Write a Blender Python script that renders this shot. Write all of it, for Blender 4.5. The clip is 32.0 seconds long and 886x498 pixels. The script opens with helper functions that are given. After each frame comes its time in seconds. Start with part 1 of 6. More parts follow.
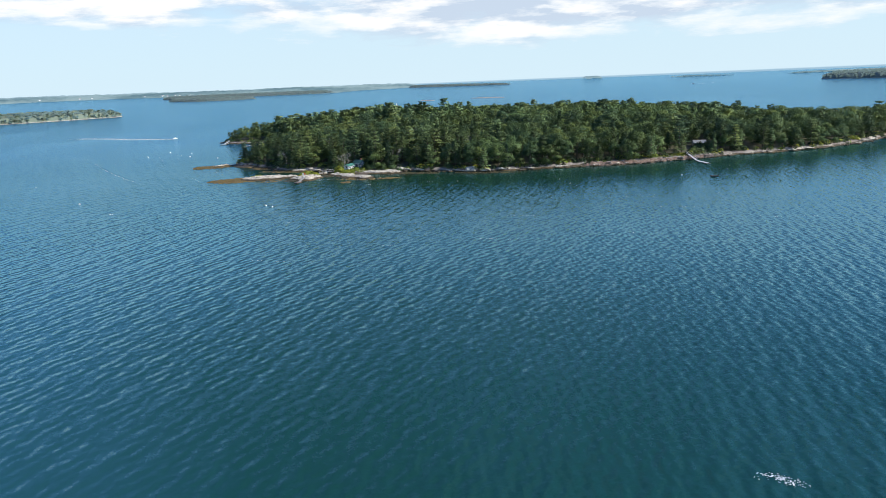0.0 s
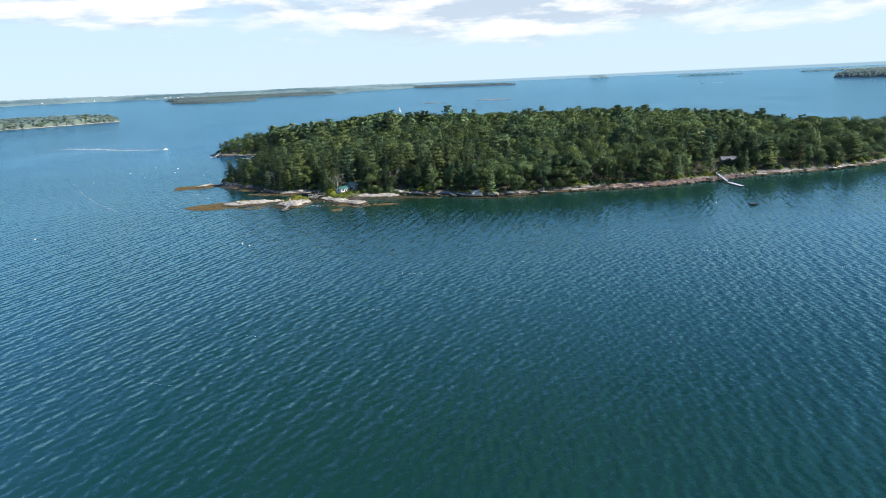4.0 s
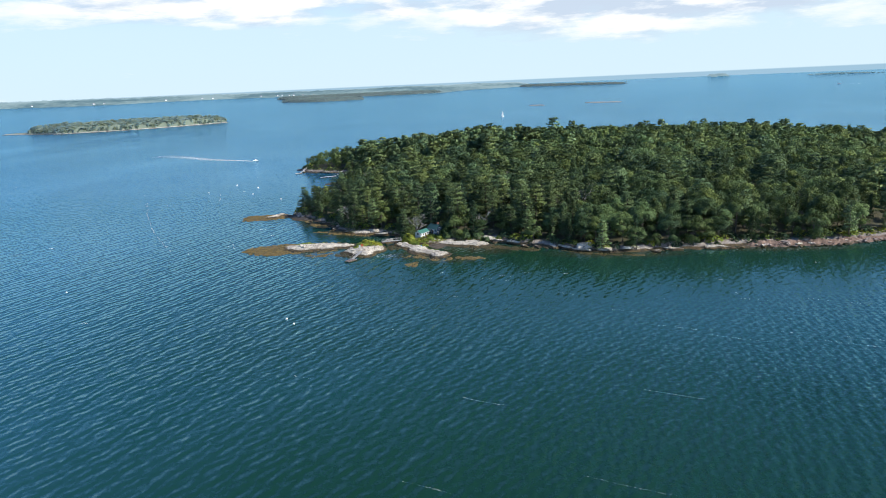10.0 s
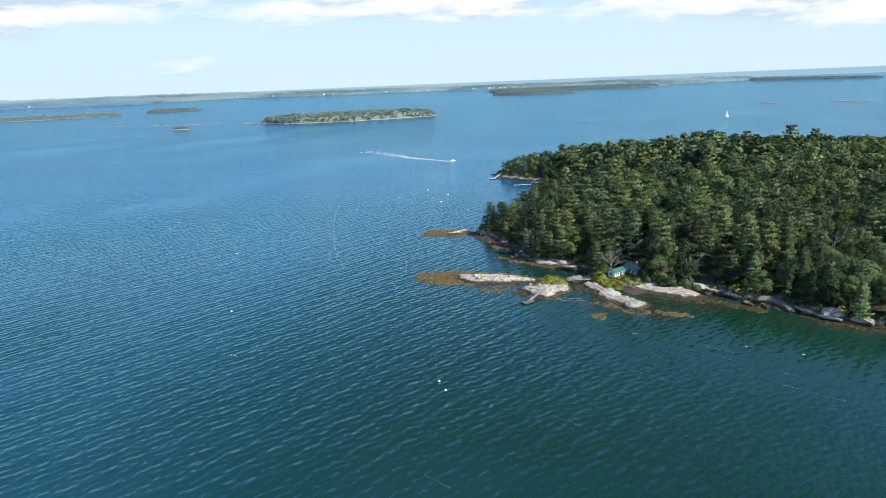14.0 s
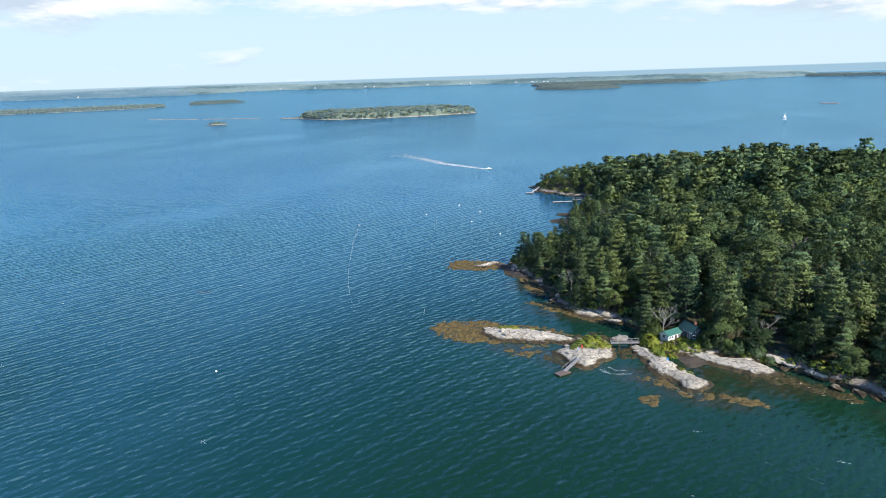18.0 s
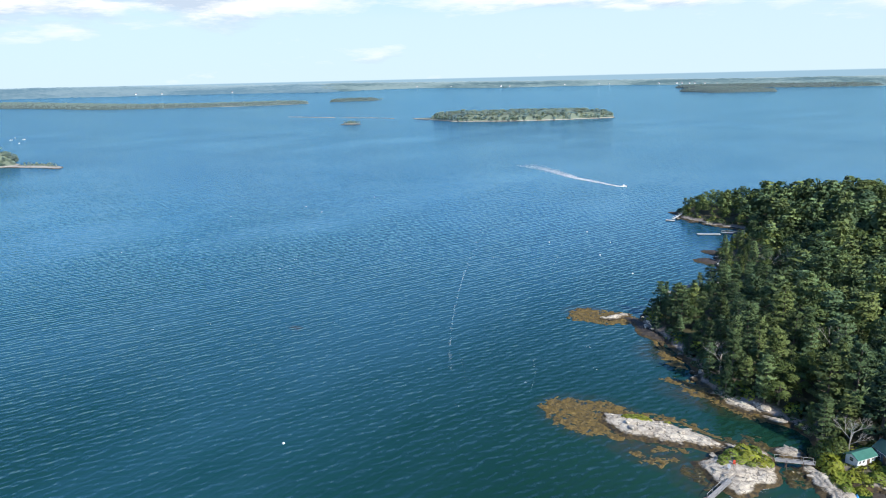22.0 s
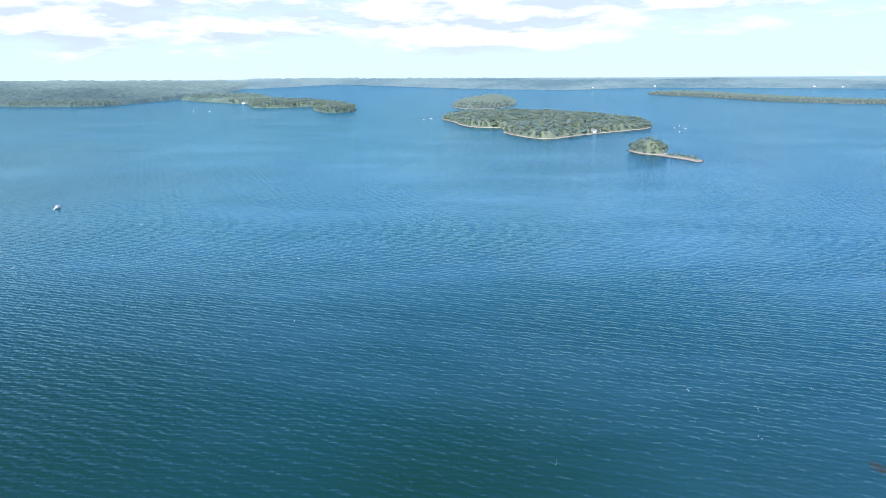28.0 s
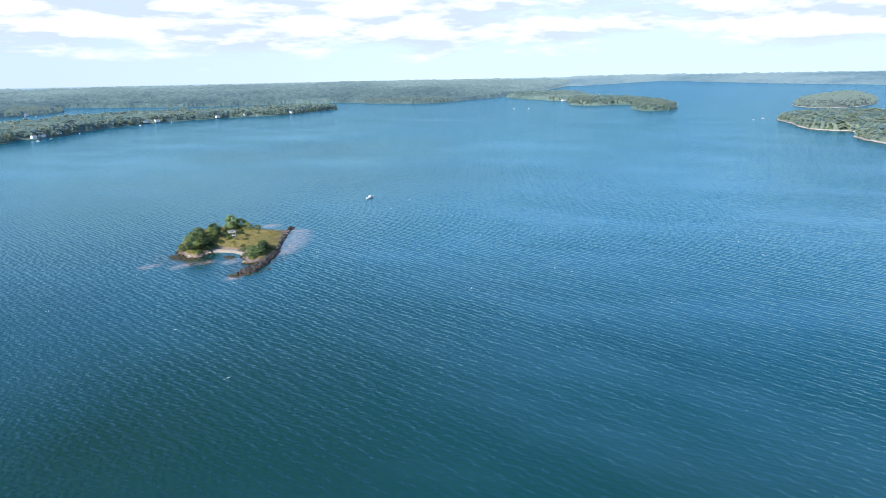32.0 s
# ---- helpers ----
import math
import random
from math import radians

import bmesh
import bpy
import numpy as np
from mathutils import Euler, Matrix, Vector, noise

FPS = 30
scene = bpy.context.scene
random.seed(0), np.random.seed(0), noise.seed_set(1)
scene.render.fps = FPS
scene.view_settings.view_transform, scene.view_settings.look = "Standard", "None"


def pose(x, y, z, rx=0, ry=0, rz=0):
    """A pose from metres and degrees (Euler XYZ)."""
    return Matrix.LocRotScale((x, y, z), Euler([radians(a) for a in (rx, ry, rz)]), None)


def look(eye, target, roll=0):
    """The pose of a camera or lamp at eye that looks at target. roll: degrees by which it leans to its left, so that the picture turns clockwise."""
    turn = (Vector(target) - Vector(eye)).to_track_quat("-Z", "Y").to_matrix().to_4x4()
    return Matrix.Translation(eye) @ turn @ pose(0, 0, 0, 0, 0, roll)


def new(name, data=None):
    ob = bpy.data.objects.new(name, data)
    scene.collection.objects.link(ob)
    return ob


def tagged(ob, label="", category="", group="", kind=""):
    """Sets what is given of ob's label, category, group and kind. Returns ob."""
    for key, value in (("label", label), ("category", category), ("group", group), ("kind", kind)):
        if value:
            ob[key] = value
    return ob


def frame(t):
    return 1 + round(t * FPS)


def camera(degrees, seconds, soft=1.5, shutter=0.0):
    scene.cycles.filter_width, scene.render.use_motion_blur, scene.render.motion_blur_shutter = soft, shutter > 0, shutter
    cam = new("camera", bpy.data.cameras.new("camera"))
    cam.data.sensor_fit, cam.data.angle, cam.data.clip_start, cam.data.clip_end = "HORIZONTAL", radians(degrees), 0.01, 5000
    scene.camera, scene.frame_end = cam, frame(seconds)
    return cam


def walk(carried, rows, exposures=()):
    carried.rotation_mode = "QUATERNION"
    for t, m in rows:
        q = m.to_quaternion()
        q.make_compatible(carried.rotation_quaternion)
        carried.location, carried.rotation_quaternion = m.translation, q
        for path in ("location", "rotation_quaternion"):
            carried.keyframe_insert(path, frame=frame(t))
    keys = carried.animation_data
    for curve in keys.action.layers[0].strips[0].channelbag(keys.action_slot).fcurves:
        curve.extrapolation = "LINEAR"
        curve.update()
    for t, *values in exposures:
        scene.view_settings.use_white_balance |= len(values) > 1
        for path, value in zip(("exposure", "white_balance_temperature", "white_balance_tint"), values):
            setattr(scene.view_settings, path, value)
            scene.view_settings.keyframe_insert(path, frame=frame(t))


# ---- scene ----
cam = camera(66.13, 32.0, 0.6)


def view(x, y, z, yaw, pitch, roll):
    """A drone's pose: heading, tilt of the gimbal, lean of the picture."""
    return pose(x, y, z, 0, 0, yaw) @ pose(0, 0, 0, 90 + pitch) @ pose(0, 0, 0, 0, 0, roll)


# seconds, x, y, z, heading, tilt, lean
PATH = [
    (0, 0.0, 0.0, 49.2, -0.00, -13.84, -2.39),
    (0.5, 0.4, 5.2, 49.8, 0.13, -13.93, -2.56),
    (1, 0.8, 10.5, 50.4, 0.20, -13.94, -2.65),
    (1.5, 1.1, 15.7, 51.1, 0.29, -13.90, -2.65),
    (2, 1.4, 20.8, 51.8, 0.34, -13.87, -2.62),
    (2.5, 1.6, 25.9, 52.8, 0.38, -13.83, -2.56),
    (4.5, 2.1, 45.7, 57.6, 0.49, -13.95, -2.71),
    (5, 2.3, 50.8, 58.5, 0.46, -13.98, -2.68),
    (5.5, 2.4, 56.2, 59.3, 1.38, -13.90, -2.66),
    (6, 2.7, 61.5, 60.1, 2.53, -13.82, -2.64),
    (6.5, 2.9, 66.7, 61.1, 2.61, -13.83, -2.59),
    (7, 3.2, 71.8, 62.2, 2.58, -13.89, -2.57),
    (7.5, 3.4, 76.9, 63.2, 2.62, -13.92, -2.51),
    (8, 3.5, 82.2, 64.3, 2.71, -13.91, -2.55),
    (8.5, 3.7, 87.6, 65.3, 3.47, -13.91, -2.54),
    (9, 3.8, 93.1, 66.2, 5.64, -13.83, -2.58),
    (9.5, 3.7, 98.7, 67.2, 7.46, -13.82, -2.56),
    (10, 3.6, 104.3, 68.2, 9.17, -13.79, -2.59),
    (10.5, 3.3, 109.8, 69.1, 10.70, -13.78, -2.63),
    (11, 3.2, 115.3, 70.0, 12.99, -13.74, -2.58),
    (11.5, 3.0, 120.8, 70.8, 16.36, -13.70, -2.54),
    (12, 2.4, 126.2, 71.6, 18.83, -13.67, -2.55),
    (12.5, 1.8, 131.4, 72.5, 20.91, -13.71, -2.48),
    (13, 1.0, 136.5, 73.3, 22.79, -13.70, -2.55),
    (13.5, -0.1, 141.5, 74.2, 24.73, -13.73, -2.40),
    (14, -1.3, 146.5, 75.0, 26.40, -13.75, -2.36),
    (14.5, -2.6, 151.5, 75.9, 27.42, -13.82, -2.31),
    (16.5, -8.7, 171.2, 81.3, 29.04, -14.21, -1.98),
    (17, -10.3, 176.1, 82.4, 29.78, -14.23, -1.92),
    (17.5, -12.1, 180.9, 83.4, 29.82, -14.27, -1.91),
    (18, -14.0, 185.9, 84.5, 29.84, -14.31, -1.95),
    (18.5, -16.1, 190.8, 85.5, 30.16, -14.31, -1.97),
    (19, -18.4, 195.9, 86.4, 32.03, -14.26, -1.92),
    (19.5, -20.6, 200.9, 87.2, 33.94, -14.21, -1.89),
    (20, -22.8, 205.9, 88.1, 35.41, -14.20, -1.78),
    (20.5, -25.1, 210.7, 89.0, 36.86, -14.16, -1.70),
    (21, -27.6, 215.2, 89.9, 38.23, -14.14, -1.60),
    (21.5, -30.0, 219.4, 90.7, 39.57, -14.14, -1.47),
    (22, -32.4, 223.6, 91.7, 40.86, -14.16, -1.34),
    (22.5, -34.9, 227.8, 92.7, 42.15, -14.17, -1.24),
    (23, -37.6, 232.1, 93.6, 43.29, -14.14, -1.15),
    (23.5, -40.6, 236.3, 94.5, 44.33, -14.19, -0.97),
    (24, -44.1, 240.6, 95.3, 47.43, -14.16, -0.85),
    (24.5, -47.9, 244.7, 95.8, 51.63, -14.14, -0.59),
    (26.5, -63.6, 260.2, 97.0, 67.25, -14.20, -0.32),
    (27, -67.8, 263.4, 97.2, 70.87, -14.24, -0.14),
    (27.5, -72.3, 266.1, 97.2, 83.41, -14.23, -0.16),
    (28, -76.9, 268.4, 97.3, 92.64, -14.17, -0.37),
    (28.5, -81.7, 270.5, 97.3, 100.56, -14.14, -0.59),
    (29, -86.6, 272.3, 97.5, 108.52, -14.06, -0.86),
    (29.5, -91.4, 273.7, 97.7, 115.98, -13.96, -1.05),
    (30, -95.9, 274.9, 97.9, 119.60, -13.92, -1.08),
    (30.5, -99.9, 275.6, 98.0, 119.39, -13.97, -1.08),
    (31, -103.7, 276.2, 98.0, 119.22, -14.01, -1.13),
    (31.5, -107.3, 276.5, 98.0, 119.13, -14.07, -1.18),
    (32, -110.7, 276.9, 98.0, 118.96, -14.08, -1.17),
]

walk(cam, [(row[0], view(*row[1:])) for row in PATH], exposures=[(0, 0.06), (5, 0.11), (18, 0.11), (21, 0.12), (24, 0.23), (26, 0.30), (32, 0.30)])

# ---- light: afternoon sun, broken cloud over a hazy horizon ----
SUN_ELEV, SUN_YAW = 37.0, 256.0          # yaw counts from +y towards -x
sun_way = Vector((-math.sin(radians(SUN_YAW)) * math.cos(radians(SUN_ELEV)),
                  math.cos(radians(SUN_YAW)) * math.cos(radians(SUN_ELEV)), math.sin(radians(SUN_ELEV))))
sun = new("sun", bpy.data.lights.new("sun", "SUN"))
sun.data.energy, sun.data.angle, sun.data.color = 5.2, radians(0.5), (1.0, 0.95, 0.85)
sun.matrix_world = look(sun_way * 300, (0, 0, 0))


class Nodes:
    """Short hand for building a node tree."""

    def __init__(self, tree):
        self.tree = tree

    def add(self, kind, operation=None, use_clamp=False, data_type=None, sky_type=None, feature=None, attribute_name=None, rotation_type=None):
        node = self.tree.nodes.new(kind)
        if operation:
            node.operation = operation
        if use_clamp:
            node.use_clamp = True
        if data_type:
            node.data_type = data_type
        if sky_type:
            node.sky_type, node.sun_disc = sky_type, False
        if feature:
            node.feature = feature
        if attribute_name:
            node.attribute_name = attribute_name
        if rotation_type:
            node.rotation_type = rotation_type
        return node

    def link(self, a, b):
        self.tree.links.new(a, b)

    def put(self, socket, value):
        if isinstance(value, bpy.types.NodeSocket):
            self.link(value, socket)
        else:
            socket.default_value = value

    def math(self, op, a, b=0.0, c=0.0, clamp=False):
        node = self.add("ShaderNodeMath", operation=op, use_clamp=clamp)
        for i, value in enumerate((a, b, c)):
            self.put(node.inputs[i], value)
        return node.outputs[0]

    def vmath(self, op, a, b=(0, 0, 0)):
        node = self.add("ShaderNodeVectorMath", operation=op)
        self.put(node.inputs[0], a)
        self.put(node.inputs["Scale" if op == "SCALE" else 1], b)
        return node.outputs["Value" if op in ("LENGTH", "DOT_PRODUCT") else "Vector"]

    def noise(self, vector, scale, detail=3.0, rough=0.55, out="Fac"):
        node = self.add("ShaderNodeTexNoise")
        self.put(node.inputs["Vector"], vector)
        node.inputs["Scale"].default_value = scale
        node.inputs["Detail"].default_value = detail
        node.inputs["Roughness"].default_value = rough
        return node.outputs[out]

    def ramp(self, value, stops):
        node = self.add("ShaderNodeValToRGB")
        self.put(node.inputs[0], value)
        ramp = node.color_ramp
        while len(ramp.elements) < len(stops):
            ramp.elements.new(0.5)
        for element, (place, colour) in zip(ramp.elements, stops):
            element.position = place
            element.color = (*colour, 1) if len(colour) == 3 else colour
        return node.outputs[0]

    def span(self, value, a, b, c=0.0, d=1.0):
        node = self.add("ShaderNodeMapRange")
        for i, v in enumerate((value, a, b, c, d)):
            self.put(node.inputs[i], v)
        return node.outputs[0]

    def mix(self, fac, a, b):
        node = self.add("ShaderNodeMix", data_type="RGBA")
        for i, value in ((0, fac), (6, a), (7, b)):
            if isinstance(value, tuple) and len(value) == 3:
                value = (*value, 1)
            self.put(node.inputs[i], value)
        return node.outputs[2]


def build_world():
    world = bpy.data.worlds.new("world")
    scene.world = world
    world.use_nodes = True
    world.node_tree.nodes.clear()
    n = Nodes(world.node_tree)
    sky = n.add("ShaderNodeTexSky", sky_type="NISHITA")
    sky.sun_elevation, sky.sun_rotation = radians(SUN_ELEV), radians(-SUN_YAW)
    sky.air_density, sky.dust_density, sky.ozone_density = 1.0, 0.4, 2.5
    way = n.add("ShaderNodeTexCoord").outputs["Generated"]
    xyz = n.add("ShaderNodeSeparateXYZ")
    n.link(way, xyz.inputs[0])
    up = xyz.outputs[2]
    # heaped clouds above a clear, hazy band
    puff = n.vmath("ADD", n.vmath("MULTIPLY", way, (1.0, 1.0, 4.6)), CLOUD_SHIFT)
    big = n.noise(puff, 2.3, 2.0, 0.5)
    fine = n.noise(puff, 7.0, 8.0, 0.60)
    cover = n.math("ADD", n.math("MULTIPLY", big, 0.50), n.math("MULTIPLY_ADD", fine, 0.80, 0.012))
    # the cloud base lies higher over the north-western coast than over the open sea and the harbour
    gap = n.math("MAXIMUM", n.math("MULTIPLY", n.math("MULTIPLY", xyz.outputs[0], xyz.outputs[1]), -0.080), 0.0)
    base_height = n.math("ADD", n.math("ADD", gap, 0.014), n.math("MULTIPLY", n.math("MAXIMUM", xyz.outputs[1], 0.0), 0.012))
    rise = n.span(n.math("SUBTRACT", up, base_height), 0.0, 0.055)
    lift = n.math("MULTIPLY", rise, n.ramp(n.span(up, 0.0, 0.5), [(0.0, (0.92, 0.92, 0.92)), (0.20, (0.92, 0.92, 0.92)), (0.30, (0.62, 0.62, 0.62)), (0.5, (0.2, 0.2, 0.2))]))
    west = n.math("MAXIMUM", n.math("MULTIPLY", xyz.outputs[0], -0.03), n.math("MULTIPLY", xyz.outputs[0], 0.085))
    west = n.math("ADD", west, n.math("ADD", n.math("MULTIPLY", n.math("MINIMUM", xyz.outputs[1], 0.1), 0.05), n.span(xyz.outputs[1], -0.95, -0.60, 0.045, 0.0)))
    mask = n.span(n.math("ADD", n.math("ADD", cover, west), n.math("MULTIPLY_ADD", lift, 0.39, -0.15)), 0.68, 0.88)
    under = n.noise(n.vmath("ADD", puff, (0, 0, 0.07)), 7.0, 6.0, 0.55)
    mid = n.noise(n.vmath("ADD", puff, (4.2, 1.3, 2.2)), 4.5, 3.0, 0.5)
    shade = n.math("ADD", n.math("MULTIPLY", n.math("SUBTRACT", under, fine), 1.7), n.math("MULTIPLY", mid, 0.95))
    shade = n.math("ADD", shade, n.math("MULTIPLY", n.math("MAXIMUM", n.math("MULTIPLY", xyz.outputs[1], -1.0), 0.0), 0.13))
    cloud = n.ramp(shade, [(0.38, (1.0, 1.0, 1.0)), (0.49, (0.83, 0.885, 0.95)), (0.64, (0.58, 0.68, 0.82))])
    base = n.vmath("MULTIPLY", sky.outputs[0], (0.034, 0.100, 0.170))
    haze = n.ramp(up, [(0.0, (0.97, 0.97, 0.97)), (0.08, (0.91, 0.91, 0.91)), (0.14, (0.66, 0.66, 0.66)), (0.26, (0.36, 0.36, 0.36)), (0.5, (0.11, 0.11, 0.11)), (0.8, (0.0, 0.0, 0.0))])
    south = n.span(xyz.outputs[1], -0.95, -0.50, 1.0, 0.0)
    air = n.mix(haze, base, n.mix(south, (0.675, 0.845, 0.945), (0.58, 0.715, 0.86)))
    full = n.mix(n.math("MULTIPLY", mask, 0.92), air, cloud)
    # the far rim of the sea, below the level of the eye
    low = n.span(up, -0.0026, -0.0010, 1.0, 0.0)
    full = n.mix(low, full, (0.34, 0.53, 0.68))
    back = n.add("ShaderNodeBackground")
    n.link(full, back.inputs[0])
    back.inputs[1].default_value = 1.0
    n.link(back.outputs[0], n.add("ShaderNodeOutputWorld").inputs[0])


CLOUD_SHIFT = (3.1, 7.4, 0.0)
build_world()

# ---- materials ----


def material(name):
    mat = bpy.data.materials.new(name)
    mat.use_nodes = True
    n = Nodes(mat.node_tree)
    shader = mat.node_tree.nodes["Principled BSDF"]
    where = n.add("ShaderNodeNewGeometry").outputs["Position"]
    return mat, n, shader, where


def bump(n, shader, height, strength, distance):
    node = n.add("ShaderNodeBump")
    node.inputs["Strength"].default_value, node.inputs["Distance"].default_value = strength, distance
    n.put(node.inputs["Height"], height)
    n.link(node.outputs[0], shader.inputs["Normal"])


def foliage(name, dark, light, single, thin=0.17):
    """Leaves: one tone a tree, from the object or from the joined mesh's own tone, and a finer change from spray to spray."""
    mat, n, s, where = material(name)
    if single:
        tone = n.add("ShaderNodeObjectInfo").outputs["Random"]
    else:
        tone = n.add("ShaderNodeAttribute", attribute_name="tone").outputs["Fac"]
    spray = n.add("ShaderNodeNewGeometry").outputs["Random Per Island"]
    patch = n.noise(where, 0.02, 2.0)
    fac = n.math("ADD", n.math("MULTIPLY", n.math("POWER", tone, 1.3), 0.70), n.math("MULTIPLY", spray, 0.36))
    fac = n.math("ADD", fac, n.math("MULTIPLY", n.math("SUBTRACT", patch, 0.55), 0.6), clamp=True)
    hue = n.math("FRACT", n.math("MULTIPLY", tone, 7.31))
    warm = n.mix(hue, (0.86, 1.0, 1.16), (1.10, 1.02, 0.80))
    colour = n.vmath("MULTIPLY", n.mix(fac, dark, light), warm)
    n.put(s.inputs["Base Color"], colour)
    s.inputs["Roughness"].default_value = 0.6
    s.inputs["Specular IOR Level"].default_value = 0.25
    # some of the light passes through the leaves
    glow = n.add("ShaderNodeBsdfTranslucent")
    n.link(colour, glow.inputs["Color"])
    blend = n.add("ShaderNodeMixShader")
    blend.inputs[0].default_value = thin
    n.link(s.outputs[0], blend.inputs[1])
    n.link(glow.outputs[0], blend.inputs[2])
    n.link(blend.outputs[0], mat.node_tree.nodes["Material Output"].inputs[0])
    return mat


PINE = (0.030, 0.060, 0.029), (0.275, 0.358, 0.145)
SPRUCE = (0.024, 0.050, 0.022), (0.135, 0.185, 0.070)
LEAFY = (0.030, 0.060, 0.023), (0.205, 0.275, 0.090)
SHRUB = (0.150, 0.200, 0.030), (0.420, 0.440, 0.075)
GRASS = (0.13, 0.14, 0.028), (0.40, 0.275, 0.070)
# base tones paled and greyed to carry the haze over distant trees
HAZY_WOOD = (0.290, 0.370, 0.325), (0.415, 0.490, 0.415)
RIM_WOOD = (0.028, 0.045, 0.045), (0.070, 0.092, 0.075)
leaf_mat = {}
for kind, (a, b) in {"pine": PINE, "spruce": SPRUCE, "leafy": LEAFY, "shrub": SHRUB, "grass": GRASS}.items():
    leaf_mat[kind, True] = foliage(kind + "_leaves", a, b, True)
    leaf_mat[kind, False] = foliage(kind + "_leaves_joined", a, b, False)
hazy_leaves = foliage("hazy_leaves", *HAZY_WOOD, False, 0.5)
# the farthest trees glow blue-grey, emission standing in for haze
rim_haze_leaves = foliage("rim_haze_leaves", *RIM_WOOD, False)
rim_shader = rim_haze_leaves.node_tree.nodes["Principled BSDF"]
pale_haze_leaves = foliage("pale_haze_leaves", *RIM_WOOD, False)
pale_shader = pale_haze_leaves.node_tree.nodes["Principled BSDF"]
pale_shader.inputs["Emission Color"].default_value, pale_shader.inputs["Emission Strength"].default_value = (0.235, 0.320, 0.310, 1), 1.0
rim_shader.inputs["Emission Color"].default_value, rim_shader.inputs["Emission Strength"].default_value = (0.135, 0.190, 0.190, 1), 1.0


def plain(name, dark, light, scale=1.0, rough=0.7, metal=0.0, relief=0.0, stretch=(1, 1, 1), spec=0.4):
    """A surface with two scales of variation between two tones."""
    mat, n, s, where = material(name)
    spot = n.vmath("MULTIPLY", where, stretch)
    a = n.noise(spot, scale, 5.0, 0.6)
    b = n.noise(spot, scale * 0.13, 2.0, 0.5)
    fac = n.span(n.math("ADD", n.math("MULTIPLY", a, 0.6), n.math("MULTIPLY", b, 0.4)), 0.32, 0.68)
    n.put(s.inputs["Base Color"], n.mix(fac, dark, light))
    s.inputs["Roughness"].default_value, s.inputs["Metallic"].default_value = rough, metal
    s.inputs["Specular IOR Level"].default_value = spec
    if relief:
        bump(n, s, a, 0.6, relief)
    return mat


bark = plain("bark", (0.06, 0.05, 0.04), (0.20, 0.17, 0.14), 2.0, 0.9, relief=0.05)
dead_wood = plain("dead_wood", (0.24, 0.22, 0.19), (0.50, 0.47, 0.42), 2.0, 0.85)
white_paint = plain("white_paint", (0.66, 0.67, 0.68), (0.80, 0.80, 0.80), 0.8, 0.5)
blue_shingle = plain("blue_shingle", (0.045, 0.075, 0.105), (0.085, 0.125, 0.165), 3.0, 0.8, relief=0.02)
green_roof = plain("green_roof", (0.045, 0.16, 0.125), (0.085, 0.24, 0.19), 0.7, 0.45)
dark_roof = plain("dark_roof", (0.018, 0.060, 0.060), (0.040, 0.10, 0.095), 0.7, 0.55)
pale_wood = plain("pale_wood", (0.42, 0.42, 0.41), (0.66, 0.65, 0.63), 1.4, 0.8)
grey_wood = plain("grey_wood", (0.26, 0.25, 0.24), (0.48, 0.46, 0.43), 1.4, 0.85, relief=0.02)
float_deck = plain("float_deck", (0.14, 0.10, 0.085), (0.27, 0.21, 0.18), 1.4, 0.85)
brown_wood = plain("brown_wood", (0.07, 0.05, 0.035), (0.17, 0.12, 0.08), 1.5, 0.85)
grey_roof = plain("grey_roof", (0.16, 0.16, 0.17), (0.33, 0.33, 0.34), 1.0, 0.8)
weathered_roof = plain("weathered_roof", (0.10, 0.10, 0.105), (0.20, 0.20, 0.21), 1.0, 0.85)
hull_white = plain("hull_white", (0.72, 0.72, 0.72), (0.84, 0.84, 0.84), 0.5, 0.3)
hull_dark = plain("hull_dark", (0.02, 0.022, 0.025), (0.05, 0.05, 0.055), 0.8, 0.5)
sail_cloth = plain("sail_cloth", (0.76, 0.76, 0.74), (0.86, 0.86, 0.84), 0.6, 0.7)
red_cloth = plain("red_cloth", (0.42, 0.045, 0.02), (0.60, 0.085, 0.035), 1.2, 0.6)
blue_cloth = plain("blue_cloth", (0.02, 0.16, 0.45), (0.04, 0.26, 0.60), 1.2, 0.6)
foam_mat = plain("foam", (0.66, 0.71, 0.73), (0.86, 0.88, 0.89), 1.5, 0.9)
metal = plain("metal", (0.45, 0.46, 0.47), (0.60, 0.61, 0.62), 0.8, 0.35, 0.9)
glass = plain("window_glass", (0.012, 0.016, 0.02), (0.03, 0.036, 0.042), 0.4, 0.08, spec=0.6)
weed = plain("rockweed", (0.024, 0.021, 0.011), (0.225, 0.150, 0.040), 4.5, 0.6, relief=0.1)
weed_wet = plain("rockweed_wet", (0.022, 0.024, 0.012), (0.10, 0.075, 0.022), 0.9, 0.35, relief=0.1)
far_rock = plain("far_rock", (0.18, 0.17, 0.16), (0.38, 0.36, 0.33), 0.15, 0.9)


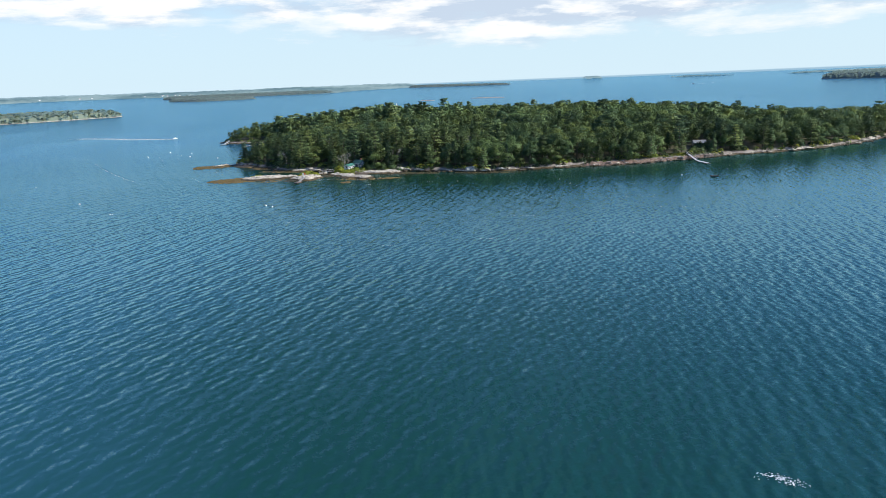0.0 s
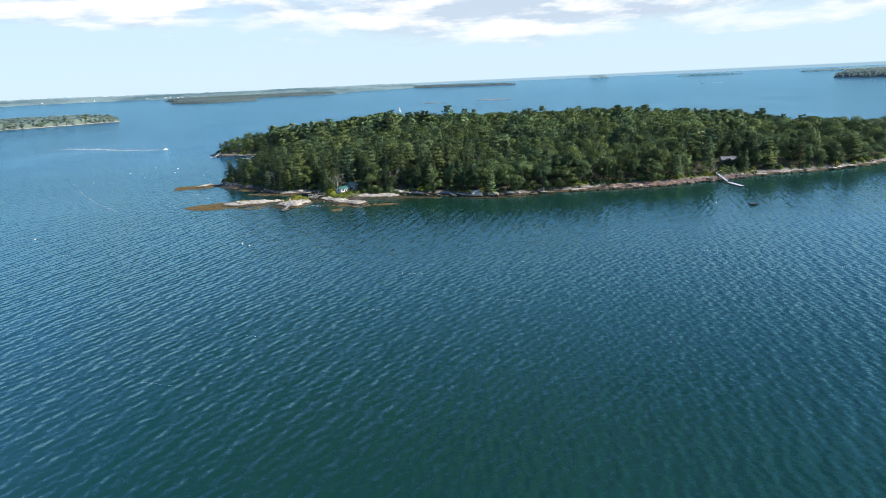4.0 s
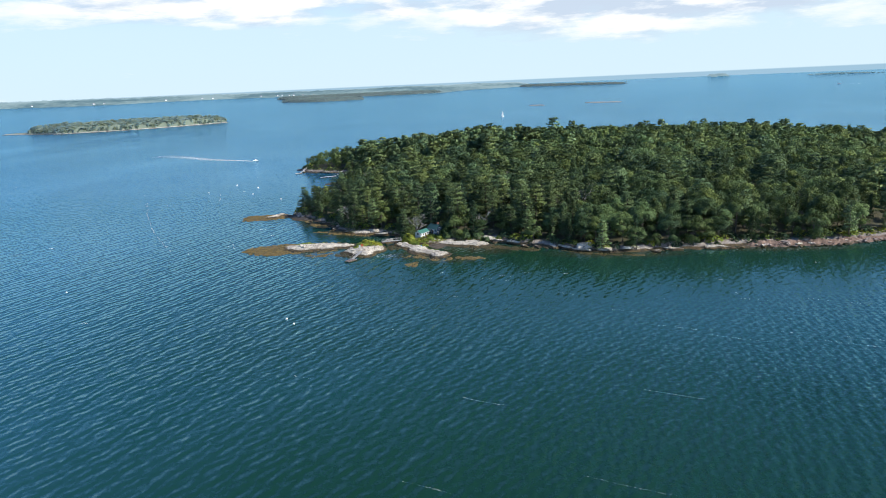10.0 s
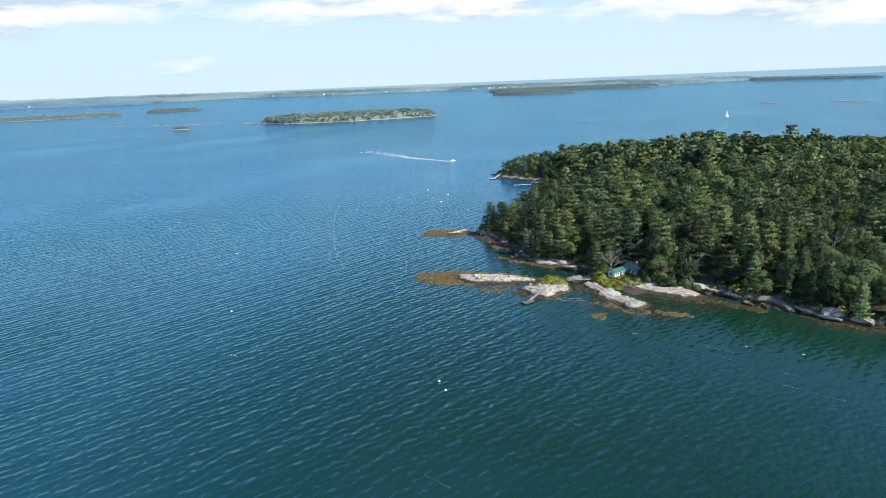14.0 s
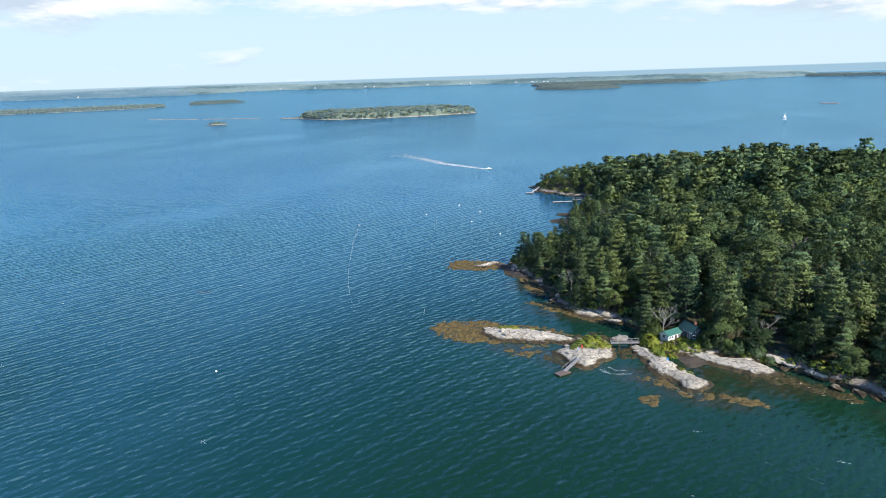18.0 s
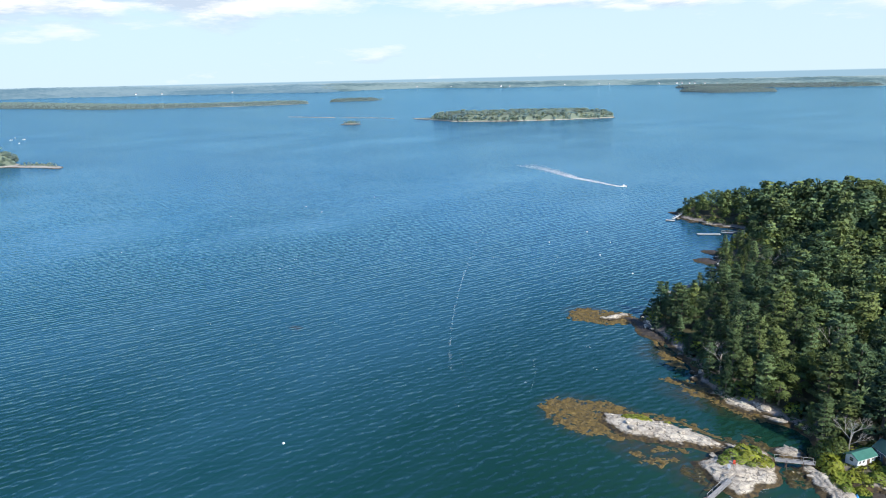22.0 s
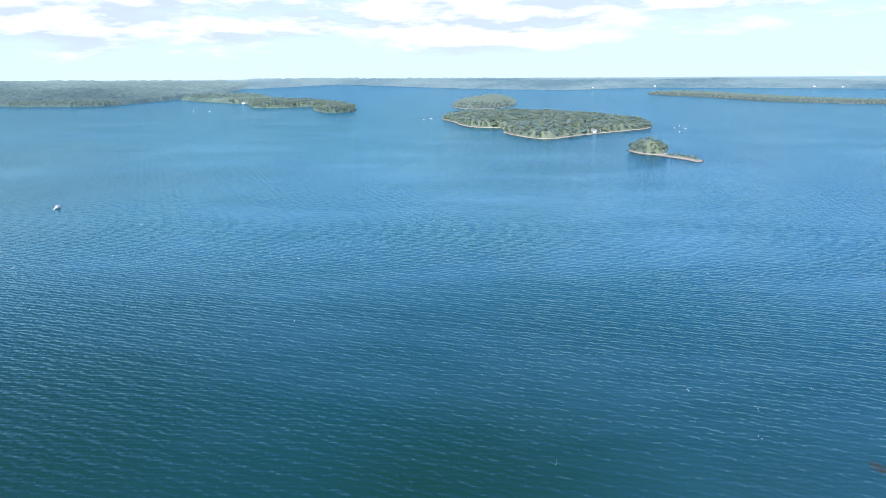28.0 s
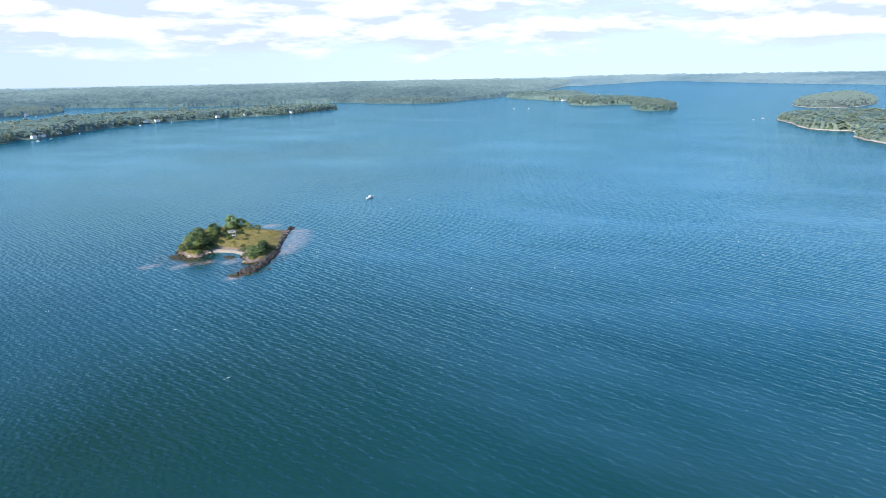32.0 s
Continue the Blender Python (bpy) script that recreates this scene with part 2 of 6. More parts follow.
def rock_material(name, low, high, weedline, floor, litter=((0.035, 0.032, 0.018), (0.11, 0.10, 0.045))):
    """Granite with cracks, dark and weed-stained below the high-water mark, and litter on the land above."""
    mat, n, s, where = material(name)
    xyz = n.add("ShaderNodeSeparateXYZ")
    n.link(where, xyz.inputs[0])
    a = n.noise(where, 0.9, 6.0, 0.62)
    b = n.noise(where, 0.14, 3.0, 0.5)
    # long joints along the strike, shorter ones across it, both fading in and out
    bend = n.vmath("ADD", where, n.vmath("SCALE", n.noise(where, 0.35, 4.0, 0.55, "Color"), 3.2))
    fade = n.span(n.noise(where, 0.23, 3.0, 0.6), 0.40, 0.62)
    gap = None
    for stretch in ((0.13, 0.52, 0.5), (0.50, 0.21, 0.9)):
        crack = n.add("ShaderNodeTexVoronoi", feature="DISTANCE_TO_EDGE")
        n.link(n.vmath("MULTIPLY", bend, stretch), crack.inputs["Vector"])
        crack.inputs["Scale"].default_value = 1.0
        line = n.math("ADD", n.span(crack.outputs["Distance"], 0.0, 0.055), fade if gap is None else n.math("SUBTRACT", 1.0, fade), clamp=True)
        gap = line if gap is None else n.math("MULTIPLY", gap, line)
    speck = n.noise(where, 4.5, 4.0, 0.7)
    tone = n.math("ADD", n.math("ADD", n.math("MULTIPLY", a, 0.45), n.math("MULTIPLY", b, 0.35)), n.math("MULTIPLY", speck, 0.2))
    stone = n.mix(n.span(tone, 0.36, 0.60), low, high)
    stone = n.mix(n.span(n.noise(where, 0.6, 5.0, 0.7), 0.60, 0.74), stone, (0.17, 0.125, 0.085))
    stone = n.mix(gap, (0.075, 0.062, 0.050), stone)
    wob = n.math("MULTIPLY", n.math("SUBTRACT", n.noise(where, 0.35, 4.0, 0.6), 0.5), 1.1)
    level = n.math("ADD", xyz.outputs[2], wob)
    wet = n.mix(n.span(n.noise(where, 0.8, 4.0), 0.35, 0.65), (0.020, 0.017, 0.012), (0.105, 0.070, 0.026))
    colour = n.mix(n.span(level, weedline, weedline + 0.35), wet, stone)
    if floor:
        soil = n.mix(n.noise(where, 0.5, 4.0), *litter)
        colour = n.mix(n.span(level, floor, floor + 0.6), colour, soil)
    n.put(s.inputs["Base Color"], colour)
    s.inputs["Roughness"].default_value = 0.85
    bump(n, s, n.math("ADD", n.math("MULTIPLY", gap, 0.30), a), 0.7, 0.30)
    return mat


granite = rock_material("granite", (0.25, 0.21, 0.165), (0.66, 0.585, 0.475), 0.62, 0)
shore_mat = rock_material("shore_ground", (0.16, 0.13, 0.11), (0.36, 0.31, 0.27), 0.65, 1.6)
black_ledge = rock_material("black_ledge", (0.014, 0.013, 0.013), (0.075, 0.062, 0.056), 0.3, 0)
dark_rock = rock_material("dark_ledge", (0.16, 0.125, 0.11), (0.36, 0.28, 0.24), 0.35, 2.6)


def far_woods(name, dark, light, glow=None):
    """Woodland some kilometres off. glow: two emission tones that stand in for haze over the farthest land, as a
    backdrop, and the reach over which they pale.
    """
    mat, n, s, where = material(name)
    a = n.noise(where, 0.035, 5.0, 0.65)
    b = n.noise(where, 0.004, 3.0, 0.5)
    fac = n.span(n.math("ADD", n.math("MULTIPLY", a, 0.6), n.math("MULTIPLY", b, 0.4)), 0.36, 0.64)
    n.put(s.inputs["Base Color"], n.mix(fac, dark, light))
    s.inputs["Roughness"].default_value = 0.9
    s.inputs["Specular IOR Level"].default_value = 0.1
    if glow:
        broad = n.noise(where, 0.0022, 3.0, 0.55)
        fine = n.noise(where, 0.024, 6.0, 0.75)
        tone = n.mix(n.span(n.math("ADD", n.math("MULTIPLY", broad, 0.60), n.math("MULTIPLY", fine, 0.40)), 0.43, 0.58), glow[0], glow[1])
        # haze painted into the emission: it pales with distance
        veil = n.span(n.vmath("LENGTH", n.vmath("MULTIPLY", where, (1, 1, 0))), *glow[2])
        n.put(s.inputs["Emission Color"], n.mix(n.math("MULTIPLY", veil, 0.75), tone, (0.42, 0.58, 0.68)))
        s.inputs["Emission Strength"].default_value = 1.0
    return mat


# haze over the nearer mainland put into lifted, bluish base tones
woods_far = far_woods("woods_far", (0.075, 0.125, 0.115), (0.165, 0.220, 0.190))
# these three glow in place of the haze before them
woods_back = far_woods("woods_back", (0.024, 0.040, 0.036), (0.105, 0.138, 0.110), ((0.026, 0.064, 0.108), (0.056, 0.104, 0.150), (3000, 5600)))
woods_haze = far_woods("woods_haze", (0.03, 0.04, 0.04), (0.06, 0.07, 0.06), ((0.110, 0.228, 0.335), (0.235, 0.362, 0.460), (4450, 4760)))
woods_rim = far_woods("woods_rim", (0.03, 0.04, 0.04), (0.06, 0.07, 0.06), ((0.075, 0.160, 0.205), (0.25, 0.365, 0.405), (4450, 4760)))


# shallows over rock and weed: middle, and reach along x and y
SHOALS = [(-113, 379, 18, 13), (-93, 371, 14, 7), (-77, 371, 12, 11), (-52, 368, 12, 9), (-37, 363, 17, 9), (-38, 378, 14, 7), (-22, 378, 16, 10), (-90, 409, 20, 9), (-116, 436, 12, 14), (-154, 454, 14, 9),
          (30, 370, 30, 8), (90, 378, 34, 7), (-368, -40, 14, 24), (-385, 8, 34, 12), (-236, 372, 4, 2.5)]


# pools painted darker where sight falls steeply: middle, and added distance
NEAR_DARKS = [(-212, 100, 20.0), (-215, 430, 190.0), (-190, 330, 160.0), (-225, 250, 120.0), (-250, -60, 60.0), (-390, -190, 0.0), (-620, -120, 100.0), (-880, -330, 150.0), (-85, 380, 90.0), (-25, 335, 10.0), (60, 330, 60.0), (170, 360, 70.0)]


def water_material():
    mat, n, s, where = material("sea_water")

    def train(turn, length, wobble, grain):
        """The slope of one train of short-crested waves, along the world's x and y."""
        node = n.add("ShaderNodeVectorRotate", rotation_type="Z_AXIS")
        n.link(where, node.inputs["Vector"])
        node.inputs["Angle"].default_value = radians(turn)
        wave = n.add("ShaderNodeTexWave")
        wave.wave_type, wave.bands_direction, wave.wave_profile = "BANDS", "Y", "SIN"
        n.link(node.outputs[0], wave.inputs["Vector"])
        wave.inputs["Scale"].default_value = 2 * math.pi / (20 * length)
        wave.inputs["Distortion"].default_value = wobble
        wave.inputs["Detail"].default_value = 2.0
        wave.inputs["Detail Scale"].default_value = grain
        wave.inputs["Detail Roughness"].default_value = 0.6
        return n.math("SUBTRACT", wave.outputs["Fac"], 0.5), (math.sin(radians(-turn)) * -1, math.cos(radians(-turn)), 0)

    total = None
    for turn, length, wobble, grain, steep in ((-76, 3.0, 4.8, 1.3, 0.160), (-60, 2.2, 5.0, 1.3, 0.100), (-92, 1.7, 5.0, 1.1, 0.090), (-44, 2.5, 5.0, 1.3, 0.070), (-70, 6.5, 5.0, 1.4, 0.080)):
        size, way = train(turn, length, wobble, grain)
        piece = n.vmath("SCALE", way, n.math("MULTIPLY", size, steep))
        total = piece if total is None else n.vmath("ADD", total, piece)
    for scale, steep in ((0.8, 0.20), (2.6, 0.27)):
        ripple = n.noise(where, scale, 2.0, 0.6, "Color")
        total = n.vmath("ADD", total, n.vmath("MULTIPLY", n.vmath("SUBTRACT", ripple, (0.5, 0.5, 0.5)), (steep, steep, 0)))
    # gusts and slicks: some reaches are rougher than others
    gust = n.noise(n.vmath("MULTIPLY", where, (0.0030, 0.0055, 0)), 1.0, 4.0, 0.6)
    total = n.vmath("SCALE", total, n.span(gust, 0.32, 0.66, 0.60, 1.12))
    # the sky's reflection painted in: greener and darker near by, bluer farther out
    xyz = n.add("ShaderNodeSeparateXYZ")
    n.link(where, xyz.inputs[0])
    depth = n.noise(n.vmath("MULTIPLY", where, (0.004, 0.004, 0)), 1.0, 3.0, 0.5)
    flat = n.vmath("MULTIPLY", where, (1, 1, 0))
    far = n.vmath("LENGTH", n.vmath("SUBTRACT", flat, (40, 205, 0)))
    for cx, cy, more in NEAR_DARKS:
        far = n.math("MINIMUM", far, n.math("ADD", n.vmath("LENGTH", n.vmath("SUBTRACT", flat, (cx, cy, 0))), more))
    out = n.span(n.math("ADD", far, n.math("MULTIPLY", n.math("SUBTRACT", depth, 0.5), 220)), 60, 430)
    # the chop stands higher off the open side of the island, and lies down towards the sheltered sound
    shelter = n.vmath("LENGTH", n.vmath("SUBTRACT", flat, (0, 160, 0)))
    total = n.vmath("SCALE", total, n.span(shelter, 110, 600, 1.16, 0.80))
    normal = n.vmath("NORMALIZE", n.vmath("ADD", total, (0, 0, 1)))
    # what comes up out of the water, and over it the sky's mirror by Fresnel
    body = n.add("ShaderNodeBsdfDiffuse")
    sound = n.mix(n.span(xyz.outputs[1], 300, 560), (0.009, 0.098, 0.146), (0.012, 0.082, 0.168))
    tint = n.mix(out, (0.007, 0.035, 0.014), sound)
    # haze over the far sea painted into its body colour
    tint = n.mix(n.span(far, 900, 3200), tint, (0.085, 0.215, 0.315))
    # clear green water over the bottom along the southern shore
    for cx, cy, rx, ry in ((20, 352, 75, 40), (95, 358, 75, 38), (170, 380, 75, 40), (245, 408, 75, 45), (-70, 372, 60, 36)):
        apart = n.vmath("LENGTH", n.vmath("MULTIPLY", n.vmath("SUBTRACT", where, (cx, cy, 0)), (1 / rx, 1 / ry, 0)))
        tint = n.mix(n.span(apart, 0.25, 1.1, 0.7, 0.0), tint, (0.013, 0.052, 0.030))
    # drifting pale reaches, and brown weedy shoals round the ledges
    pale = n.noise(n.vmath("MULTIPLY", where, (0.011, 0.0045, 0)), 1.0, 6.0, 0.62)
    tint = n.mix(n.math("MULTIPLY", n.math("MULTIPLY", n.span(pale, 0.45, 0.67), 0.65), out), tint, (0.072, 0.205, 0.320))
    shoal = 0.0
    for cx, cy, rx, ry in SHOALS:
        apart = n.vmath("LENGTH", n.vmath("MULTIPLY", n.vmath("SUBTRACT", where, (cx, cy, 0)), (1 / rx, 1 / ry, 0)))
        shoal = n.math("MAXIMUM", n.span(apart, 0.45, 1.1, 1.0, 0.0), shoal)
    bed = n.noise(where, 0.35, 5.0, 0.65)
    shoal = n.math("MULTIPLY", shoal, n.span(bed, 0.34, 0.60, 0.15, 0.95))
    tint = n.mix(shoal, tint, (0.047, 0.042, 0.020))
    # pale milky shallows off the small islet
    for cx, cy, rx, ry in ((-456, -26, 11, 12), (-444, -16, 12, 11), (-432, -8, 12, 11), (-420, -1, 11, 10), (-408, 5, 10, 8), (-350, -42, 8, 6), (-360, -26, 11, 6), (-371, -19, 7, 5), (-378, -8, 9, 6), (-354, 18, 7, 5), (-461, -55, 11, 9), (-449, -71, 9, 7)):
        apart = n.vmath("LENGTH", n.vmath("MULTIPLY", n.vmath("SUBTRACT", where, (cx, cy, 0)), (1 / rx, 1 / ry, 0)))
        tint = n.mix(n.math("MULTIPLY", n.span(apart, 0.2, 1.1, 0.8, 0.0), n.span(bed, 0.33, 0.58)), tint, (0.40, 0.30, 0.27))
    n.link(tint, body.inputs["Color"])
    n.link(normal, body.inputs["Normal"])
    gloss = n.add("ShaderNodeBsdfGlossy")
    gloss.inputs["Color"].default_value = (0.45, 0.76, 0.90, 1)
    gloss.inputs["Roughness"].default_value = 0.11
    n.link(normal, gloss.inputs["Normal"])
    fresnel = n.add("ShaderNodeFresnel")
    fresnel.inputs["IOR"].default_value = 1.333
    n.link(n.vmath("NORMALIZE", n.vmath("ADD", n.vmath("SCALE", total, 0.95), (0, 0, 1))), fresnel.inputs["Normal"])
    blend = n.add("ShaderNodeMixShader")
    n.link(n.math("MINIMUM", n.math("MULTIPLY", fresnel.outputs[0], 1.42), 0.48), blend.inputs[0])
    n.link(body.outputs[0], blend.inputs[1])
    n.link(gloss.outputs[0], blend.inputs[2])
    n.link(blend.outputs[0], mat.node_tree.nodes["Material Output"].inputs[0])
    mat.node_tree.nodes.remove(s)
    return mat


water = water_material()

# ---- shapes of the land ----


def lattice(ix, iy, seed):
    h = (ix.astype(np.int64) * 374761393 + iy.astype(np.int64) * 668265263 + seed * 1442695041) & 0xFFFFFFFF
    h = ((h ^ (h >> 13)) * 1274126177) & 0xFFFFFFFF
    return ((h ^ (h >> 16)) & 0xFFFF) / 65535.0


def value_noise(x, y, seed=0):
    ix, iy = np.floor(x), np.floor(y)
    fx, fy = x - ix, y - iy
    fx, fy = fx * fx * (3 - 2 * fx), fy * fy * (3 - 2 * fy)
    a, b = lattice(ix, iy, seed), lattice(ix + 1, iy, seed)
    c, d = lattice(ix, iy + 1, seed), lattice(ix + 1, iy + 1, seed)
    return (a + (b - a) * fx) + ((c + (d - c) * fx) - (a + (b - a) * fx)) * fy


def fbm(x, y, octaves=4, seed=0):
    """Noise about zero, within about one half either way."""
    total, size = 0.0, 0.5
    for k in range(octaves):
        total = total + size * (value_noise(x * 2 ** k, y * 2 ** k, seed + k) - 0.5)
        size *= 0.55
    return total


def smooth_ring(points, n=5):
    p = np.array(points, float)
    a, b, c, d = np.roll(p, 1, 0), p, np.roll(p, -1, 0), np.roll(p, -2, 0)
    out = []
    for k in range(n):
        t = k / n
        out.append(0.5 * (2 * b + (c - a) * t + (2 * a - 5 * b + 4 * c - d) * t ** 2 + (3 * b - a - 3 * c + d) * t ** 3))
    return np.stack(out, 1).reshape(-1, 2)


def inside_distance(x, y, ring):
    """Metres from the ring's edge, positive inside."""
    best = np.full(x.shape, 1e18)
    inside = np.zeros(x.shape, bool)
    for (ax, ay), (bx, by) in zip(ring, np.roll(ring, -1, 0)):
        dx, dy = bx - ax, by - ay
        t = np.clip(((x - ax) * dx + (y - ay) * dy) / (dx * dx + dy * dy + 1e-9), 0, 1)
        best = np.minimum(best, (x - ax - t * dx) ** 2 + (y - ay - t * dy) ** 2)
        if ay != by:
            inside ^= ((ay > y) != (by > y)) & (x < (bx - ax) * (y - ay) / (by - ay) + ax)
    return np.where(inside, 1, -1) * np.sqrt(best)


def sea_level(x, y):
    """The sea is flat near by; far out it lifts towards the eye's level, so that what lies beyond the horizon's reach is drawn at its true height in the view."""
    x, y = np.asarray(x, float), np.asarray(y, float)
    s = np.clip((np.hypot(x + 50, y - 150) - 2600) / 2000, 0, 1)
    az = np.degrees(np.arctan2(-(x + 50), y - 150)) % 360
    az = np.where(az > 250, az - 360, az)
    return s * s * np.interp(az, [-60, -20, 15, 45, 75, 100, 150], [31, 31, 37, 56, 76, 84, 86])


class Land:
    """A piece of land: a shore line, a steep edge of height bank, and a rise inland to height top."""

    def __init__(self, points, bank, bank_width, top=0.0, top_width=60.0, ragged=3.0, ragged_size=9.0, rough=0.5, rough_size=4.0, seed=1, terrace=0.0, strike=8.0):
        self.terrace, self.strike = terrace, radians(strike)
        self.ring = smooth_ring(points)
        self.bank, self.bank_width, self.top, self.top_width = bank, bank_width, top, top_width
        self.ragged, self.ragged_size, self.rough, self.rough_size, self.seed = ragged, ragged_size, rough, rough_size, seed

    def edge(self, x, y):
        d = inside_distance(x, y, self.ring)
        return d + self.ragged * fbm(x / self.ragged_size, y / self.ragged_size, 4, self.seed) * 2

    def height(self, x, y, d=None):
        x, y = np.asarray(x, float), np.asarray(y, float)
        d = self.edge(x, y) if d is None else d
        land = np.maximum(d, 0)
        z = self.bank * (1 - np.exp(-land / self.bank_width))
        t = np.clip(land / self.top_width, 0, 1)
        z = z + self.top * t * t * (3 - 2 * t)
        z = z + self.rough * fbm(x / self.rough_size, y / self.rough_size, 4, self.seed + 40) * 2 * np.clip(land / self.bank_width, 0, 1)
        if self.terrace:
            # slabs and joints in the bedrock
            u, v = x * math.cos(self.strike) + y * math.sin(self.strike), y * math.cos(self.strike) - x * math.sin(self.strike)
            tilt = 0.34 * v + 0.07 * u + 1.0 * fbm(u / 6.5, v / 2.2, 3, self.seed + 70) * 2
            level = z / self.terrace + tilt
            step = np.floor(level) + np.clip((level - np.floor(level)) * 3.5 - 2.5, 0, 1)
            z = np.where(land > 0.3, 0.35 * z + 0.65 * (step - tilt) * self.terrace, z)
        return np.where(d < 0, d * 0.35, z + 0.05) + sea_level(x, y)


def mesh_from(name, verts, faces, mats, slots=None, tone=None, smooth=False, normals=None):
    """A mesh out of arrays; all faces have the same number of corners."""
    me = bpy.data.meshes.new(name)
    verts, faces = np.asarray(verts, np.float32), np.asarray(faces, np.int32)
    k = faces.shape[1]
    me.vertices.add(len(verts))
    me.vertices.foreach_set("co", verts.ravel())
    me.loops.add(faces.size)
    me.loops.foreach_set("vertex_index", faces.ravel())
    me.polygons.add(len(faces))
    me.polygons.foreach_set("loop_start", np.arange(0, faces.size, k, dtype=np.int32))
    me.polygons.foreach_set("loop_total", np.full(len(faces), k, np.int32))
    for m in mats:
        me.materials.append(m)
    if slots is not None:
        me.polygons.foreach_set("material_index", np.asarray(slots, np.int32))
    me.polygons.foreach_set("use_smooth", np.full(len(faces), smooth))
    me.update(calc_edges=True)
    if tone is not None:
        me.attributes.new("tone", "FLOAT", "POINT").data.foreach_set("value", np.asarray(tone, np.float32))
    if normals is not None:
        me.polygons.foreach_set("use_smooth", np.full(len(faces), True))
        me.normals_split_custom_set_from_vertices(np.asarray(normals, np.float32))
    else:
        me.validate()
    return me


def land_mesh(name, land, step, mat, margin=5.0, lift=None, smooth=True):
    lo, hi = land.ring.min(0) - margin, land.ring.max(0) + margin
    xs, ys = np.arange(lo[0], hi[0] + step, step), np.arange(lo[1], hi[1] + step, step)
    x, y = np.meshgrid(xs, ys)
    x = x + step * 0.3 * (lattice(np.arange(x.size).reshape(x.shape), y * 0, 5) - 0.5)
    d = land.edge(x, y)
    z = land.height(x, y, d)
    if lift is not None:
        z = z + lift(x, y, d)
    keep = d > -margin
    w = x.shape[1]
    i = np.arange(x.size).reshape(x.shape)
    quads = np.stack([i[:-1, :-1], i[:-1, 1:], i[1:, 1:], i[1:, :-1]], -1).reshape(-1, 4)
    quads = quads[keep.ravel()[quads].all(1)]
    used = np.unique(quads)
    remap = np.zeros(x.size, np.int32)
    remap[used] = np.arange(len(used))
    verts = np.stack([x, y, z], -1).reshape(-1, 3)[used]
    return mesh_from(name, verts, remap[quads], [mat], smooth=smooth)


def part(name, data, parent, label="", m=None):
    ob = new(name, data)
    ob.parent = parent
    if m is not None:
        ob.matrix_basis = m
    return tagged(ob, label)


def thing(name, m, label, category, group=""):
    ob = new(name)
    ob.matrix_basis = m
    return tagged(ob, label, category, group)


def bm_mesh(name, bm, mat, smooth=False):
    me = bpy.data.meshes.new(name)
    bm.to_mesh(me)
    bm.free()
    me.materials.append(mat)
    if smooth:
        me.polygons.foreach_set("use_smooth", np.full(len(me.polygons), True))
    return me


def box_bm(*boxes, bevel=0.0):
    """Boxes (x0, y0, z0, x1, y1, z1) joined into one bmesh."""
    bm = bmesh.new()
    for x0, y0, z0, x1, y1, z1 in boxes:
        made = bmesh.ops.create_cube(bm, size=1.0)["verts"]
        for v in made:
            v.co = Vector((x0 + (v.co.x + 0.5) * (x1 - x0), y0 + (v.co.y + 0.5) * (y1 - y0), z0 + (v.co.z + 0.5) * (z1 - z0)))
    if bevel:
        bmesh.ops.bevel(bm, geom=bm.edges[:], offset=bevel, segments=1, affect="EDGES")
    return bm


def prism_bm(profile, x0, x1):
    """A profile of (y, z) drawn out along x."""
    bm = bmesh.new()
    a = [bm.verts.new((x0, y, z)) for y, z in profile]
    b = [bm.verts.new((x1, y, z)) for y, z in profile]
    bm.faces.new(a[::-1])
    bm.faces.new(b)
    for i in range(len(a)):
        j = (i + 1) % len(a)
        bm.faces.new((a[i], a[j], b[j], b[i]))
    bmesh.ops.recalc_face_normals(bm, faces=bm.faces[:])
    return bm


def rod_bm(a, b, r0, r1=None, sides=6, bm=None):
    bm = bm or bmesh.new()
    a, b = Vector(a), Vector(b)
    turn = (b - a).to_track_quat("Z", "Y").to_matrix().to_4x4()
    m = Matrix.Translation((a + b) / 2) @ turn
    bmesh.ops.create_cone(bm, cap_ends=True, segments=sides, radius1=r0, radius2=r0 if r1 is None else r1, depth=(b - a).length, matrix=m)
    return bm


# ---- the sea ----
def build_sea():
    radii = np.concatenate([[0.0], np.linspace(60, 2600, 26), np.linspace(2680, 4560, 24)])
    turns = 160
    verts, faces = [], []
    for r in radii:
        for k in range(turns):
            a = 2 * math.pi * k / turns
            verts.append((-50 + r * math.sin(a), 150 + r * math.cos(a)))
    verts = np.array(verts)
    verts = np.column_stack([verts, sea_level(verts[:, 0], verts[:, 1])])
    for i in range(len(radii) - 1):
        for k in range(turns):
            j = (k + 1) % turns
            faces.append((i * turns + k, i * turns + j, (i + 1) * turns + j, (i + 1) * turns + k))
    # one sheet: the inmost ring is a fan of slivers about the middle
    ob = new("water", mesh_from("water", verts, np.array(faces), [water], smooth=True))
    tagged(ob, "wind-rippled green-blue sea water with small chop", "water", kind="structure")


build_sea()

